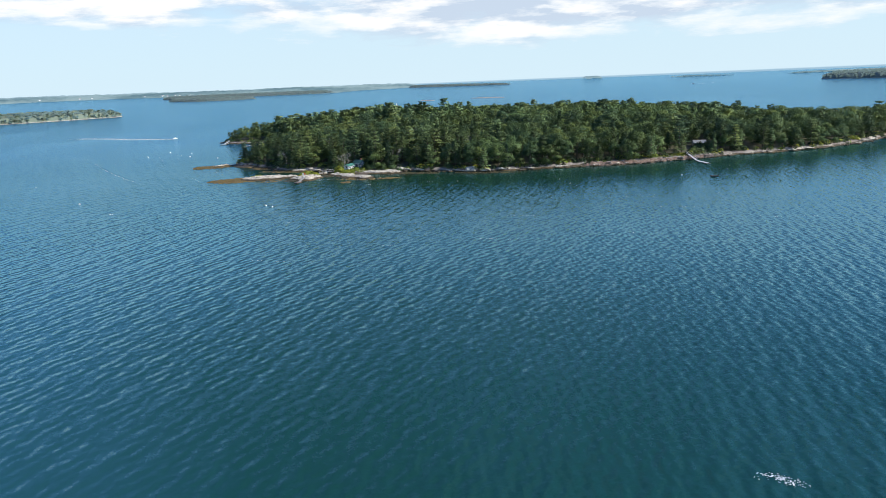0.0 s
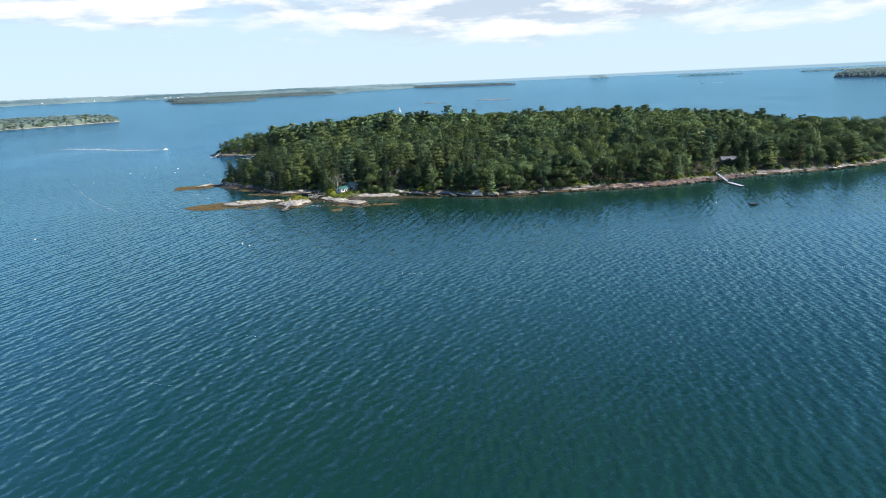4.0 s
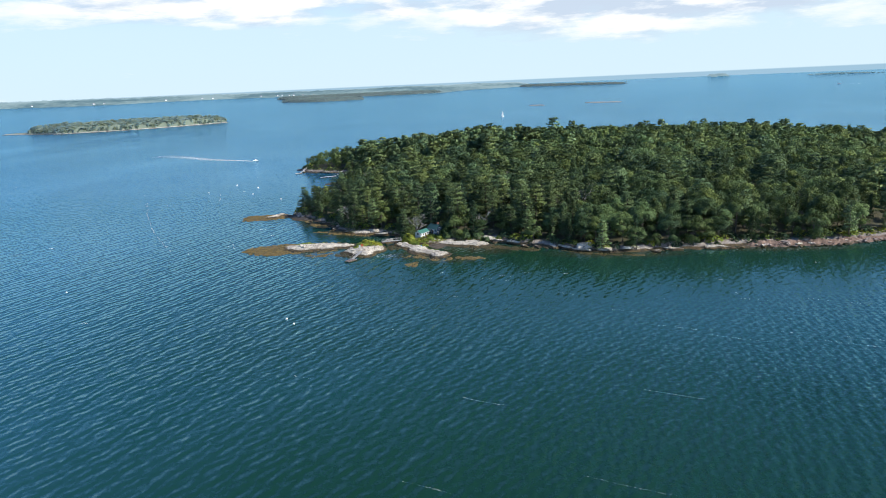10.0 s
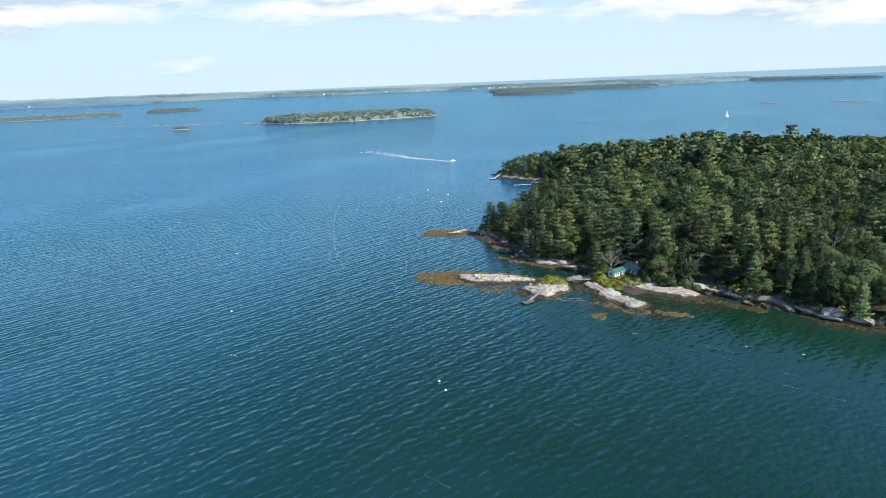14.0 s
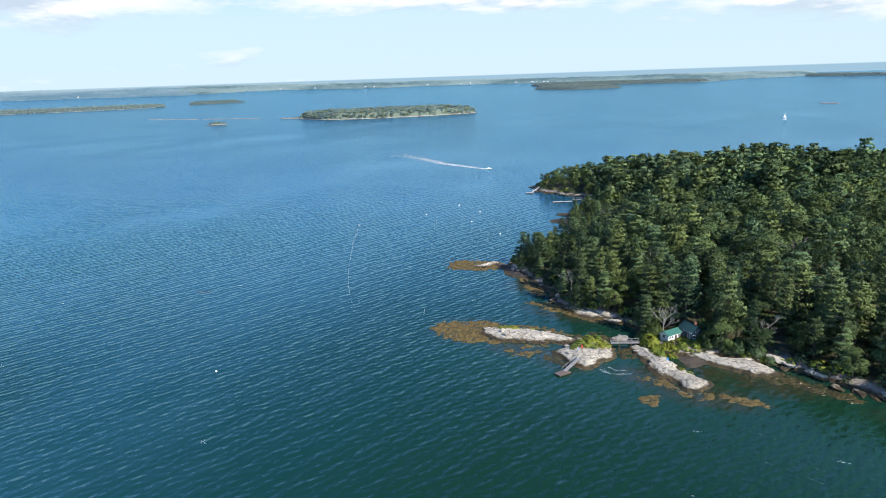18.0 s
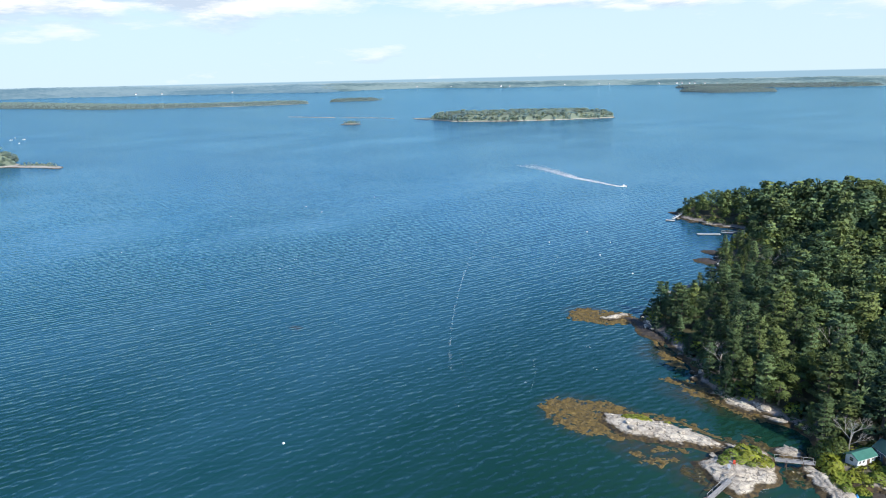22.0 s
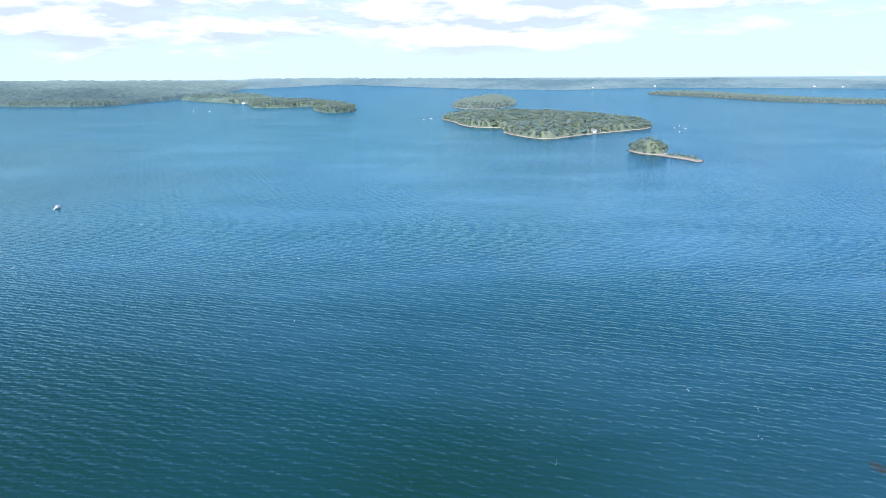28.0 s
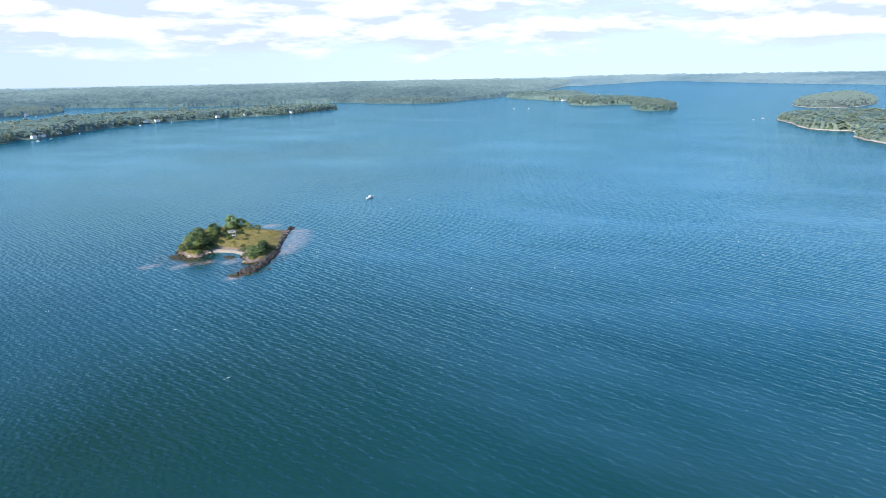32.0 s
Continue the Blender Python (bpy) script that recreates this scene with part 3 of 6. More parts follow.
# ---- the wooded island ----
MAIN = Land([(-62, 392), (-52, 385), (-43, 389), (-24, 391), (4, 380), (27, 372), (58, 376), (82, 380), (110, 383), (141, 392), (174, 402), (208, 409), (233, 417), (264, 434), (299, 459),
             (345, 497), (385, 545), (372, 580), (325, 548), (298, 570), (290, 640), (272, 735), (170, 830), (40, 825), (-80, 790), (-160, 740), (-206, 690), (-199, 650), (-176, 640), (-152, 630), (-150, 582), (-138, 548),
             (-128, 520), (-136, 490), (-137, 458), (-124, 445), (-105, 427), (-92, 411), (-76, 407), (-64, 402)],
            2.4, 2.6, 5.0, 180.0, 2.0, 11.0, 0.8, 9.0, 3)
ground = new("ground", land_mesh("ground", MAIN, 2.5, shore_mat))
tagged(ground, "rocky island ground with brown forest litter above the shore", "ground", kind="structure")

# bare granite: reef, dock islet, the two points by the cottages and the ledges in the cove
BARE = {
    "reef": Land([(-113, 382), (-109, 385), (-105, 385), (-101, 387), (-96, 388), (-91, 387.6), (-85, 387.4), (-80, 385.6), (-79.6, 382.6), (-84, 380), (-90, 377), (-95, 375.5), (-101, 373.8), (-107, 375.5), (-111, 378)],
                 1.4, 2.0, 0.5, 5, 1.5, 3.2, 0.4, 2.4, 11, 0.6),
    "islet": Land([(-83.4, 372.8), (-81.8, 376.5), (-79.5, 379), (-79, 382.4), (-77.1, 386.4), (-72.6, 389.3), (-68.6, 386.3), (-65.4, 380.4), (-64.7, 375.9), (-67, 372), (-68.2, 366.6), (-70.5, 364.6), (-74, 366), (-76.8, 367), (-79.5, 368.9)],
                  1.7, 1.9, 0.6, 7, 1.3, 3.0, 0.35, 2.5, 12, 0.6),
    "point": Land([(-63, 386), (-60.3, 389.5), (-55, 386), (-51, 383), (-48, 378.5), (-45, 375), (-41, 374.4), (-36.6, 371.6), (-36, 367.9), (-38, 363.6), (-41.6, 362.4), (-44.2, 365.3), (-46.7, 366.5), (-49.5, 368.3), (-52, 370.6), (-55, 375), (-58.8, 379.5)],
                  1.6, 1.9, 0.5, 6, 1.4, 3.0, 0.5, 2.3, 13, 0.6, -46),
    "shelf": Land([(-45, 387), (-41.8, 391), (-35.6, 390), (-30.4, 391), (-24, 389), (-20, 384), (-25.7, 380.4), (-29.7, 381), (-34, 382), (-38.5, 383), (-42.2, 385)],
                  1.6, 1.6, 0.4, 6, 0.8, 3.0, 0.3, 2.6, 14, 0.55, -12),
    "boulder_ledge": Land([(-71.2, 390.7), (-68.4, 394.2), (-64, 394), (-63, 390), (-68.1, 388.3)], 1.2, 1.3, 0.3, 4, 0.6, 2.5, 0.3, 2.0, 15, 0.55),
    "link": Land([(-84, 387), (-79, 388.4), (-75.5, 387), (-77, 382), (-81, 379.4), (-85, 381)], 0.75, 1.4, 0.2, 4, 1.2, 2.6, 0.6, 2.0, 18, 0.4),
    "cove_ledge": Land([(-92.5, 411.7), (-89.5, 416), (-84.9, 414), (-79, 412), (-77, 407), (-83, 405.5), (-88.5, 408)], 1.2, 1.5, 0.4, 5, 0.8, 2.5, 0.25, 2.0, 16, 0.55, -28),
    "cape_ledge": Land([(-149.5, 449), (-145.5, 448), (-142, 453), (-140.6, 459), (-143.5, 462), (-147.5, 455)], 1.3, 1.4, 0.3, 6, 0.6, 3.5, 0.3, 2.2, 17, 0.55, 60),
}
for key, label in (("reef", "low pale granite reef with dark cracks and brown weed"), ("islet", "rounded pale granite islet below the bushes"),
                   ("point", "pale granite point running out into the sea"), ("shelf", "sloping pale granite shelf beside a tidal cove"),
                   ("boulder_ledge", "pale granite hump beside the footbridge"), ("link", "low dark rocks between the reef and the islet"), ("cove_ledge", "low grey ledge at the mouth of the cove"),
                   ("cape_ledge", "low wave-washed ledge off the wooded cape")):
    ob = new("rock_ledge", land_mesh("rock_ledge", BARE[key], 0.36, granite, 3.0, smooth=False))
    tagged(ob, label, "rock", "bare ledges")

# rockweed mats at and just under the surface
WEED = [
    ([(-128, 375), (-127, 383), (-120, 386.5), (-114, 389), (-104, 389), (-107, 380), (-106, 372), (-113, 367.6), (-119, 369.5), (-124, 372)], weed),
    ([(-107, 375), (-100, 373), (-93, 374.8), (-86, 378.5), (-86, 376), (-93, 372.6), (-100, 371.4), (-107, 372)], weed),
    ([(-99, 369), (-95.7, 369.7), (-92.4, 370), (-88.9, 372.4), (-87, 370.5), (-88.7, 366), (-92.3, 366.8), (-96.2, 366.4)], weed),
    ([(-85, 368), (-84, 373), (-80, 371), (-75.9, 367.6), (-75, 364.6), (-77.4, 363.6), (-81.3, 365.6)], weed_wet),
    ([(-111, 412), (-106.4, 416.6), (-99.7, 417), (-92, 416), (-86, 416), (-76, 411), (-76, 404), (-84, 403.6), (-92, 406), (-102, 410)], weed),
    ([(-56, 366), (-51.3, 368.6), (-46.5, 367), (-43, 363.4), (-48.6, 363.8)], weed),
    ([(-52.5, 353.5), (-50, 356.6), (-46.8, 355.6), (-47, 350.6), (-50.5, 350.8)], weed),
    ([(-43, 361.4), (-39.5, 361.8), (-35.6, 363.6), (-34.4, 361.6), (-38.4, 358.4)], weed),
    ([(-33, 364.2), (-28.8, 366.4), (-23, 365.6), (-21.4, 362.6), (-29, 361)], weed),
    ([(-105, 424), (-112, 433), (-122, 440), (-126, 447), (-120, 436), (-112, 424)], weed),
    ([(-162, 447), (-161, 456), (-152, 460), (-144, 463), (-139, 458), (-138, 451), (-144, 446), (-151, 443.5), (-158, 442.5)], weed),
    ([(-34, 386), (-20, 386), (-8, 381), (2, 377), (-4, 374), (-18, 378), (-28, 378)], weed_wet),
    ([(8, 376), (28, 369), (45, 369), (34, 366), (18, 368)], weed_wet),
    ([(-107, 386), (-104, 389.5), (-97, 392.5), (-90.5, 392.5), (-85, 391), (-80, 388.5), (-84, 387), (-92, 388), (-100, 387)], weed),
    ([(-81.5, 387.5), (-79.5, 391), (-76.5, 394.5), (-72, 393.4), (-69.5, 390.5), (-73, 388.5), (-77, 387)], weed_wet),
    ([(-67.5, 386), (-62, 386.6), (-59, 381), (-62, 377), (-65.5, 379.6)], weed_wet),
]


def weed_mat(points, mat, seed):
    land = Land(points, 0.16, 1.2, 0, 10, 2.6, 3.0, 0.22, 0.9, seed)

    def lift(x, y, d):
        return np.where(d > 0, 0.0 - 0.18 * np.exp(-d / 1.3) + 0.42 * fbm(x / 1.7, y / 1.3, 3, seed + 9) * 2 + 0.26 * fbm(x / 0.5, y / 0.35, 2, seed + 19) * 2, 0)

    ob = new("seaweed", land_mesh("seaweed", land, 0.26, mat, 0.8, lift, smooth=False))
    return tagged(ob, "amber-brown rockweed floating round the ledges", "seaweed", "rockweed mats", "stuff")


for i, (points, mat) in enumerate(WEED):
    weed_mat(points, mat, 60 + i)

# ---- trees ----
rng = np.random.default_rng(7)


def sprays(centres, outward, size, flat, face=None):
    """A triangle of leaves at every centre, facing more or less outward."""
    n = len(centres)
    normal = (outward if face is None else face) * flat + rng.normal(size=(n, 3)) * (1 - flat)
    normal /= np.linalg.norm(normal, axis=1)[:, None] + 1e-9
    a = np.cross(normal, rng.normal(size=(n, 3)))
    a /= np.linalg.norm(a, axis=1)[:, None] + 1e-9
    b = np.cross(normal, a)
    s = size * rng.uniform(0.6, 1.3, (n, 1))
    # light falls on a spray as on the bough that carries it
    lean = outward / (np.linalg.norm(outward, axis=1)[:, None] + 1e-9) + 0.22 * normal * np.sign((normal * outward).sum(1))[:, None]
    lean /= np.linalg.norm(lean, axis=1)[:, None] + 1e-9
    v = np.stack([centres + a * s * 0.62, centres - a * s * 0.31 + b * s * 0.5, centres - a * s * 0.31 - b * s * 0.5], 1)
    return v.reshape(-1, 3), np.arange(3 * n).reshape(-1, 3), np.repeat(lean, 3, 0)


def pine_points(n, wide=0.22, bottom=0.24, power=0.75, droop=0.04, levels=11, sparse=0.0):
    """Places of sprays on the whorled limbs of a conifer one unit high. sparse: the share of limbs that have been lost."""
    pick = int(rng.integers(999))
    level = np.minimum((rng.uniform(0, 1, n) ** 1.15 * levels).astype(int), levels - 1)
    limb = rng.integers(0, 5, n)
    lost = lattice(level * 1.0, limb * 1.0, pick) < sparse
    limb = np.where(lost, (limb + 1) % 5, limb)
    u = (level + 0.5 + 0.5 * (lattice(level * 3.0, limb * 5.0, pick + 1) - 0.5)) / levels
    heading = limb * 1.257 + level * 1.9 + lattice(level * 7.0, limb * 3.0, pick + 2) * 0.9
    reach = wide * (1 - u) ** power * (0.42 + 0.85 * lattice(level * 1.0, limb * 1.0, pick + 3)) + 0.02
    along = np.sqrt(rng.uniform(0.06, 1, n))
    # a limb is a flat plume, broadest past its middle, its tip bent up
    fan = rng.normal(0, 1, n) * 0.035 * (0.35 + np.sin(math.pi * along ** 1.3))
    x = np.cos(heading) * reach * along - np.sin(heading) * fan
    y = np.sin(heading) * reach * along + np.cos(heading) * fan
    z = bottom + (1 - bottom) * u + rng.normal(0, 0.011, n) - droop * along + 0.05 * along ** 2 * (1 - u)
    p = np.stack([x, y, np.minimum(z, 1.0)], 1)
    out = np.stack([np.cos(heading) * 0.65, np.sin(heading) * 0.65, 0.45 + 0.75 * u], 1)
    return p, out


def leafy_points(n, wide=0.34, bottom=0.12, puffs=18):
    a = rng.uniform(0, 2 * math.pi, puffs)
    t = rng.uniform(0, 1, puffs)
    r = wide * 0.66 * np.sqrt(np.maximum(0.05, 1 - (2 * t - 0.75) ** 2 * 0.6))
    centre = np.stack([np.cos(a) * r, np.sin(a) * r, bottom + 0.08 + (0.86 - bottom) * t], 1)
    centre[0] = (0, 0, 0.86)
    size = rng.uniform(0.10, 0.17, puffs)
    k = rng.integers(0, puffs, n)
    d = rng.normal(size=(n, 3))
    d /= np.linalg.norm(d, axis=1)[:, None]
    d[:, 2] = np.where(d[:, 2] < -0.3, -d[:, 2], d[:, 2])
    p = centre[k] + d * (size[k] * rng.uniform(0.8, 1.05, n))[:, None]
    whole = p - np.array([0, 0, 0.42])
    whole /= np.linalg.norm(whole, axis=1)[:, None] + 1e-9
    return p, 0.45 * d + 0.75 * whole


def bush_points(n):
    d = rng.normal(size=(n, 3))
    d /= np.linalg.norm(d, axis=1)[:, None]
    d[:, 2] = np.abs(d[:, 2])
    lump = 0.8 + 0.5 * value_noise(d[:, 0] * 2.5 + 9, d[:, 1] * 2.5 + 9, int(rng.integers(99)))
    return d * np.array([0.55, 0.55, 0.75]) * lump[:, None], d


def crown(kind, n, size, even=False):
    """Verts and faces of a crown on a tree one unit high; size in the same unit. even: a closed crown whose sprays all face outward and up."""
    if even:
        p, out = leafy_points(n) if kind == "leafy" else pine_points(n, 0.22, 0.14, 0.60, 0.02, 9, 0.1)
        return sprays(p, out, size, 0.86, out * np.array([0.8, 0.8, 0.3]) + np.array([0, 0, 0.55]))
    if kind == "pine":
        p, out = pine_points(n, 0.22, 0.14, 0.60, 0.02, 9, 0.25)
        return sprays(p, out, size, 0.52, out * np.array([0.45, 0.45, 0.1]) + np.array([0, 0, 0.8]))
    if kind == "canopy":
        p, out = pine_points(n, 0.27, 0.42, 0.46, 0.0, 6, 0.12)
        return sprays(p, out, size, 0.52, out * np.array([0.45, 0.45, 0.1]) + np.array([0, 0, 0.8]))
    if kind == "spruce":
        p, out = pine_points(n, 0.165, 0.10, 0.95, 0.07, 14)
        return sprays(p, out, size, 0.62, out * np.array([0.6, 0.6, 0.1]) + np.array([0, 0, 0.6]))
    if kind == "shrub":
        p, out = bush_points(n)
        return sprays(p, out, size, 0.5)
    p, out = leafy_points(n)
    return sprays(p, out, size, 0.5)


def trunk_mesh(name, sides, top, radius, mat, limbs=0):
    bm = rod_bm((0, 0, -0.03), (rng.uniform(-0.01, 0.01), 0, top), radius, radius * 0.25, sides)
    for k in range(limbs):
        z = rng.uniform(0.25, 0.8) * top
        a = rng.uniform(0, 6.28)
        rod_bm((0, 0, z), (math.cos(a) * 0.13, math.sin(a) * 0.13, z + rng.uniform(0.02, 0.10)), radius * 0.3, radius * 0.08, 3, bm)
    return bm_mesh(name, bm, mat)


KINDS = ("pine", "spruce", "leafy")


def single(name, kind, n, size):
    v, f, lean = crown(kind, n, size)
    return mesh_from(name, v, f, [leaf_mat[kind, True]], normals=lean)


NEAR = {k: [single("crown", k, 3800 if k != "spruce" else 2600, 0.025 if k != "leafy" else 0.029) for _ in range(6)] for k in KINDS}
TRUNK = {k: trunk_mesh("trunk", 6, 0.9 if k != "leafy" else 0.6, 0.016 if k != "leafy" else 0.02, bark, 7) for k in KINDS}
LABEL = {"pine": "tall white pine with layered plumes of green needles", "spruce": "narrow dark green spruce with drooping boughs", "leafy": "broad-leaved tree with a rounded bright green crown"}


def joined(name, kind, n, size, x, y, z, h, mat, label, variants=3, wide=1.0, soft=0.0):
    """Many trees as one mesh of kind stuff. soft: how far the crowns catch the light as one even canopy."""
    verts, faces, tones, leans, base = [], [], [], [], 0
    pick = rng.integers(0, variants, len(x))
    for v in range(variants):
        cv, cf, cn = crown(kind, n, size, soft > 0.5)
        cn = cn * (1 - soft) + np.array([0, 0, soft])
        m = pick == v
        count = int(m.sum())
        if not count:
            continue
        a = rng.uniform(0, 2 * math.pi, count)
        c, s = np.cos(a)[:, None], np.sin(a)[:, None]
        hh = h[m][:, None]
        w = hh * wide * rng.uniform(0.8, 1.2, (count, 1))
        px = (cv[None, :, 0] * c - cv[None, :, 1] * s) * w + x[m][:, None]
        py = (cv[None, :, 0] * s + cv[None, :, 1] * c) * w + y[m][:, None]
        pz = cv[None, :, 2] * hh + z[m][:, None]
        verts.append(np.stack([px, py, pz], -1).reshape(-1, 3))
        faces.append((cf[None] + (np.arange(count) * len(cv))[:, None, None]).reshape(-1, 3) + base)
        leans.append(np.stack([cn[None, :, 0] * c - cn[None, :, 1] * s, cn[None, :, 0] * s + cn[None, :, 1] * c, np.repeat(cn[None, :, 2], count, 0)], -1).reshape(-1, 3))
        tones.append(np.repeat(rng.uniform(0, 1, count), len(cv)))
        base += count * len(cv)
    if not verts:
        return None
    ob = new(name, mesh_from(name, np.concatenate(verts), np.concatenate(faces), [mat], tone=np.concatenate(tones), normals=np.concatenate(leans)))
    return tagged(ob, label, "trees", kind="stuff")


def scatter(land, gap, inset, box=None):
    """Places on a jittered grid at least inset metres inside the shore."""
    lo, hi = land.ring.min(0), land.ring.max(0)
    x, y = np.meshgrid(np.arange(lo[0], hi[0], gap), np.arange(lo[1], hi[1], gap))
    x = (x + rng.uniform(-0.45, 0.45, x.shape) * gap).ravel()
    y = (y + rng.uniform(-0.45, 0.45, y.shape) * gap).ravel()
    d = land.edge(x, y)
    k = d > inset
    return x[k], y[k], d[k]


def build_forest():
    x, y, d = scatter(MAIN, 6.8, 1.0)
    z = MAIN.height(x, y)
    # clearings: the cottages' yard and the house above the pier
    open_ = ((np.hypot((x + 51.5) / 6.0, (y - 393) / 5.5) < 1) | (np.hypot(x + 47, y - 397.5) < 4.4) | (np.hypot(x + 55.5, y - 399) < 4.2) | (np.hypot((x - 166) / 8.5, (y - 431) / 8) < 1) | (np.hypot((x - 138) / 14, (y - 393) / 5) < 1) | (np.abs((x - 148) * 0.90 - (y - 396) * 0.43) < 4.5) & (y < 440) & (x > 140) & (x < 178)
             | ((x > -68) & (x < -38) & (y < 396)))
    open_ |= (y < 640) & (value_noise(x / 8.5, y / 8.5, 31) < 0.15)
    x, y, z, d = x[~open_], y[~open_], z[~open_], d[~open_]
    mood = value_noise(x / 60, y / 60, 5) * 0.6 + value_noise(x / 17, y / 17, 8) * 0.4
    luck = rng.uniform(0, 1, len(x))
    mix = mood * 0.7 + luck * 0.5 + 0.20 * np.clip((x + 60) / 150, -0.4, 1) + 0.10 * np.clip((y - 430) / 120, -0.5, 1)      # pines to the west, broad-leaved wood to the east
    kind = np.where(mix < 0.62, 0, np.where(mix < 0.70, 1, 2))
    kind = np.where((d < 12) & (luck < 0.45), np.where(luck < 0.2, 1, 0), kind)
    kind = np.where((x < -15) & (y < 445) & (kind == 2) & (luck < 0.85), np.where(luck < 0.3, 1, 0), kind)
    h = np.choose(kind, [rng.normal(18.0, 2.0, len(x)), rng.normal(15.5, 2.2, len(x)), rng.normal(13.6, 1.8, len(x))])
    h = np.clip(h, 7, 25) * np.clip(np.where(y > 500, 0.52, 0.70) + d / 42, 0.5, 1.0) * np.where(rng.uniform(0, 1, len(x)) < 0.28, 0.72, 1.0)
    # higher wood on the northern rise, lower on the cape that runs out to the west
    north = np.clip((y - 510) / 90, 0, 1)
    h = h * (1 + north * (np.interp(x, [-190, -120, -40, 110], [0.80, 1.03, 1.19, 0.97]) - 1)) * np.where((x < -98) & (y < 610), 0.74, 1.0)
    order = np.argsort(d * 2.2 + 0.35 * np.hypot(x + 40, y - 385))
    near = order[:300]
    for i in near:
        k = KINDS[kind[i]]
        wide = h[i] * (rng.uniform(1.1, 1.5) if k == "pine" else rng.uniform(1.0, 1.3))
        tree = thing(k + "_tree", pose(x[i], y[i], z[i] - 0.2, 0, 0, rng.uniform(0, 360)), LABEL[k], "tree", "trees on the wooded island")
        size = Matrix.Diagonal((wide, wide, h[i], 1))
        part("trunk", TRUNK[k], tree, "", size)
        part("crown", NEAR[k][int(rng.integers(6))], tree, "", size)
    rest = np.ones(len(x), bool)
    rest[near] = False
    for j, k in enumerate(KINDS):
        edge = rest & (kind == j) & (y < 470)
        front = rest & (kind == j) & (y >= 470) & (y < 560)
        back = rest & (kind == j) & (y >= 560)
        joined(k + "_woods", "canopy" if k == "pine" else k, 1700, 0.031, x[edge], y[edge], z[edge], h[edge], leaf_mat[k, False], "near stand of " + k + " trees on the island", 6, 1.2)
        joined(k + "_woods", "canopy" if k == "pine" else k, 1000, 0.041, x[front], y[front], z[front], h[front], leaf_mat[k, False], "dense stand of " + k + " trees on the island", 6, 1.2)
        joined(k + "_woods", "canopy" if k == "pine" else k, 330, 0.076, x[back], y[back], z[back], h[back], leaf_mat[k, False], "far stand of " + k + " trees on the island", 4, 1.2)


build_forest()

# ---- islands farther off ----


def far_island(name, points, label, bank, top, height, gap, n, size, seed, step=6.0, inset=3.0, kinds=("pine", "leafy"), top_width=60.0, ragged=6.0, mat=None, limit=None, leaves=None):
    land = Land(points, bank, 4.0, top, top_width, ragged, 30.0, 0.6, 15.0, seed)
    
    def thicket(x, y, d):
        # the closed canopy between the tree tops
        grown = np.clip((d - inset - 2) / 7, 0, 1) if n else 0 * d
        if limit is not None:
            grown = grown * limit(x, y, d)
        return grown * height * (0.76 + 0.5 * (value_noise(x / 7, y / 7, seed + 2) - 0.5))

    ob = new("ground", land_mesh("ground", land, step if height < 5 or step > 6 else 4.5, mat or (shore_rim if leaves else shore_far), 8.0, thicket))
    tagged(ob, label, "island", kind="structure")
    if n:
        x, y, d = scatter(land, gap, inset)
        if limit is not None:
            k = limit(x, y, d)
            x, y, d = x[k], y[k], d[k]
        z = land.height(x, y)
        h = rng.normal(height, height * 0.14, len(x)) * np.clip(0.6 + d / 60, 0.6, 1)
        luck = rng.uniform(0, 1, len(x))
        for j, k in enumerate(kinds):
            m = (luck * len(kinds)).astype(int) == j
            joined(name, k, max(14, int(n * 0.75)), size * 1.12, x[m], y[m], z[m], h[m], leaves or hazy_leaves, "distant " + ("conifers" if k != "leafy" else "broad-leaved trees") + " covering a low island", 3, 1.3, 0.6)
    return land


# litter tones carry haze too: lifted for far islands, blued at the rim
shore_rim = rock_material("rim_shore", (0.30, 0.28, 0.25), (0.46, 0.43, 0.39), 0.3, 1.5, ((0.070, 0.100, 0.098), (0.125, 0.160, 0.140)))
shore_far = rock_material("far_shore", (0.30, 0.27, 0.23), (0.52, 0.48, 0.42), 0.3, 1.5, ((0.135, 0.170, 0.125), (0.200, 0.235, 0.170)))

far_island("island_woods", [(-1133, 1388), (-1060, 1380), (-1000, 1362), (-945, 1350), (-818, 1430), (-743, 1525), (-716, 1584), (-780, 1632), (-880, 1610), (-1010, 1500), (-1090, 1420)],
           "low wooded island with a pale rocky shore", 2.2, 4, 11.0, 6.6, 36, 0.33, 21, limit=lambda x, y, d: x > -1060)
far_island("islet_woods", [(-1150, 1190), (-1126, 1192), (-1104, 1212), (-1128, 1214)], "tiny rocky islet with a few bushes", 2.0, 1, 7, 4, 60, 0.22, 22, 3.0, 3.0, ("leafy",), 20, 2.0)
far_island("islet_woods", [(-1013, 474), (-985, 475), (-962, 483), (-946, 500), (-955, 514), (-978, 520), (-1005, 514), (-1017, 494)], "small round islet with a bushy wood", 2.0, 3, 14, 6.0, 150, 0.14, 23, 3.0, 3.0, ("leafy", "pine"), 20, 3.0)
far_island("islet_woods", [(-948, 498), (-930, 504), (-900, 518), (-874, 527), (-888, 538), (-915, 536), (-942, 517)], "low rocky spit with thin scrub", 1.6, 1, 4, 5, 70, 0.24, 24, 3.0, 6.0, ("leafy",), 12, 2.0)
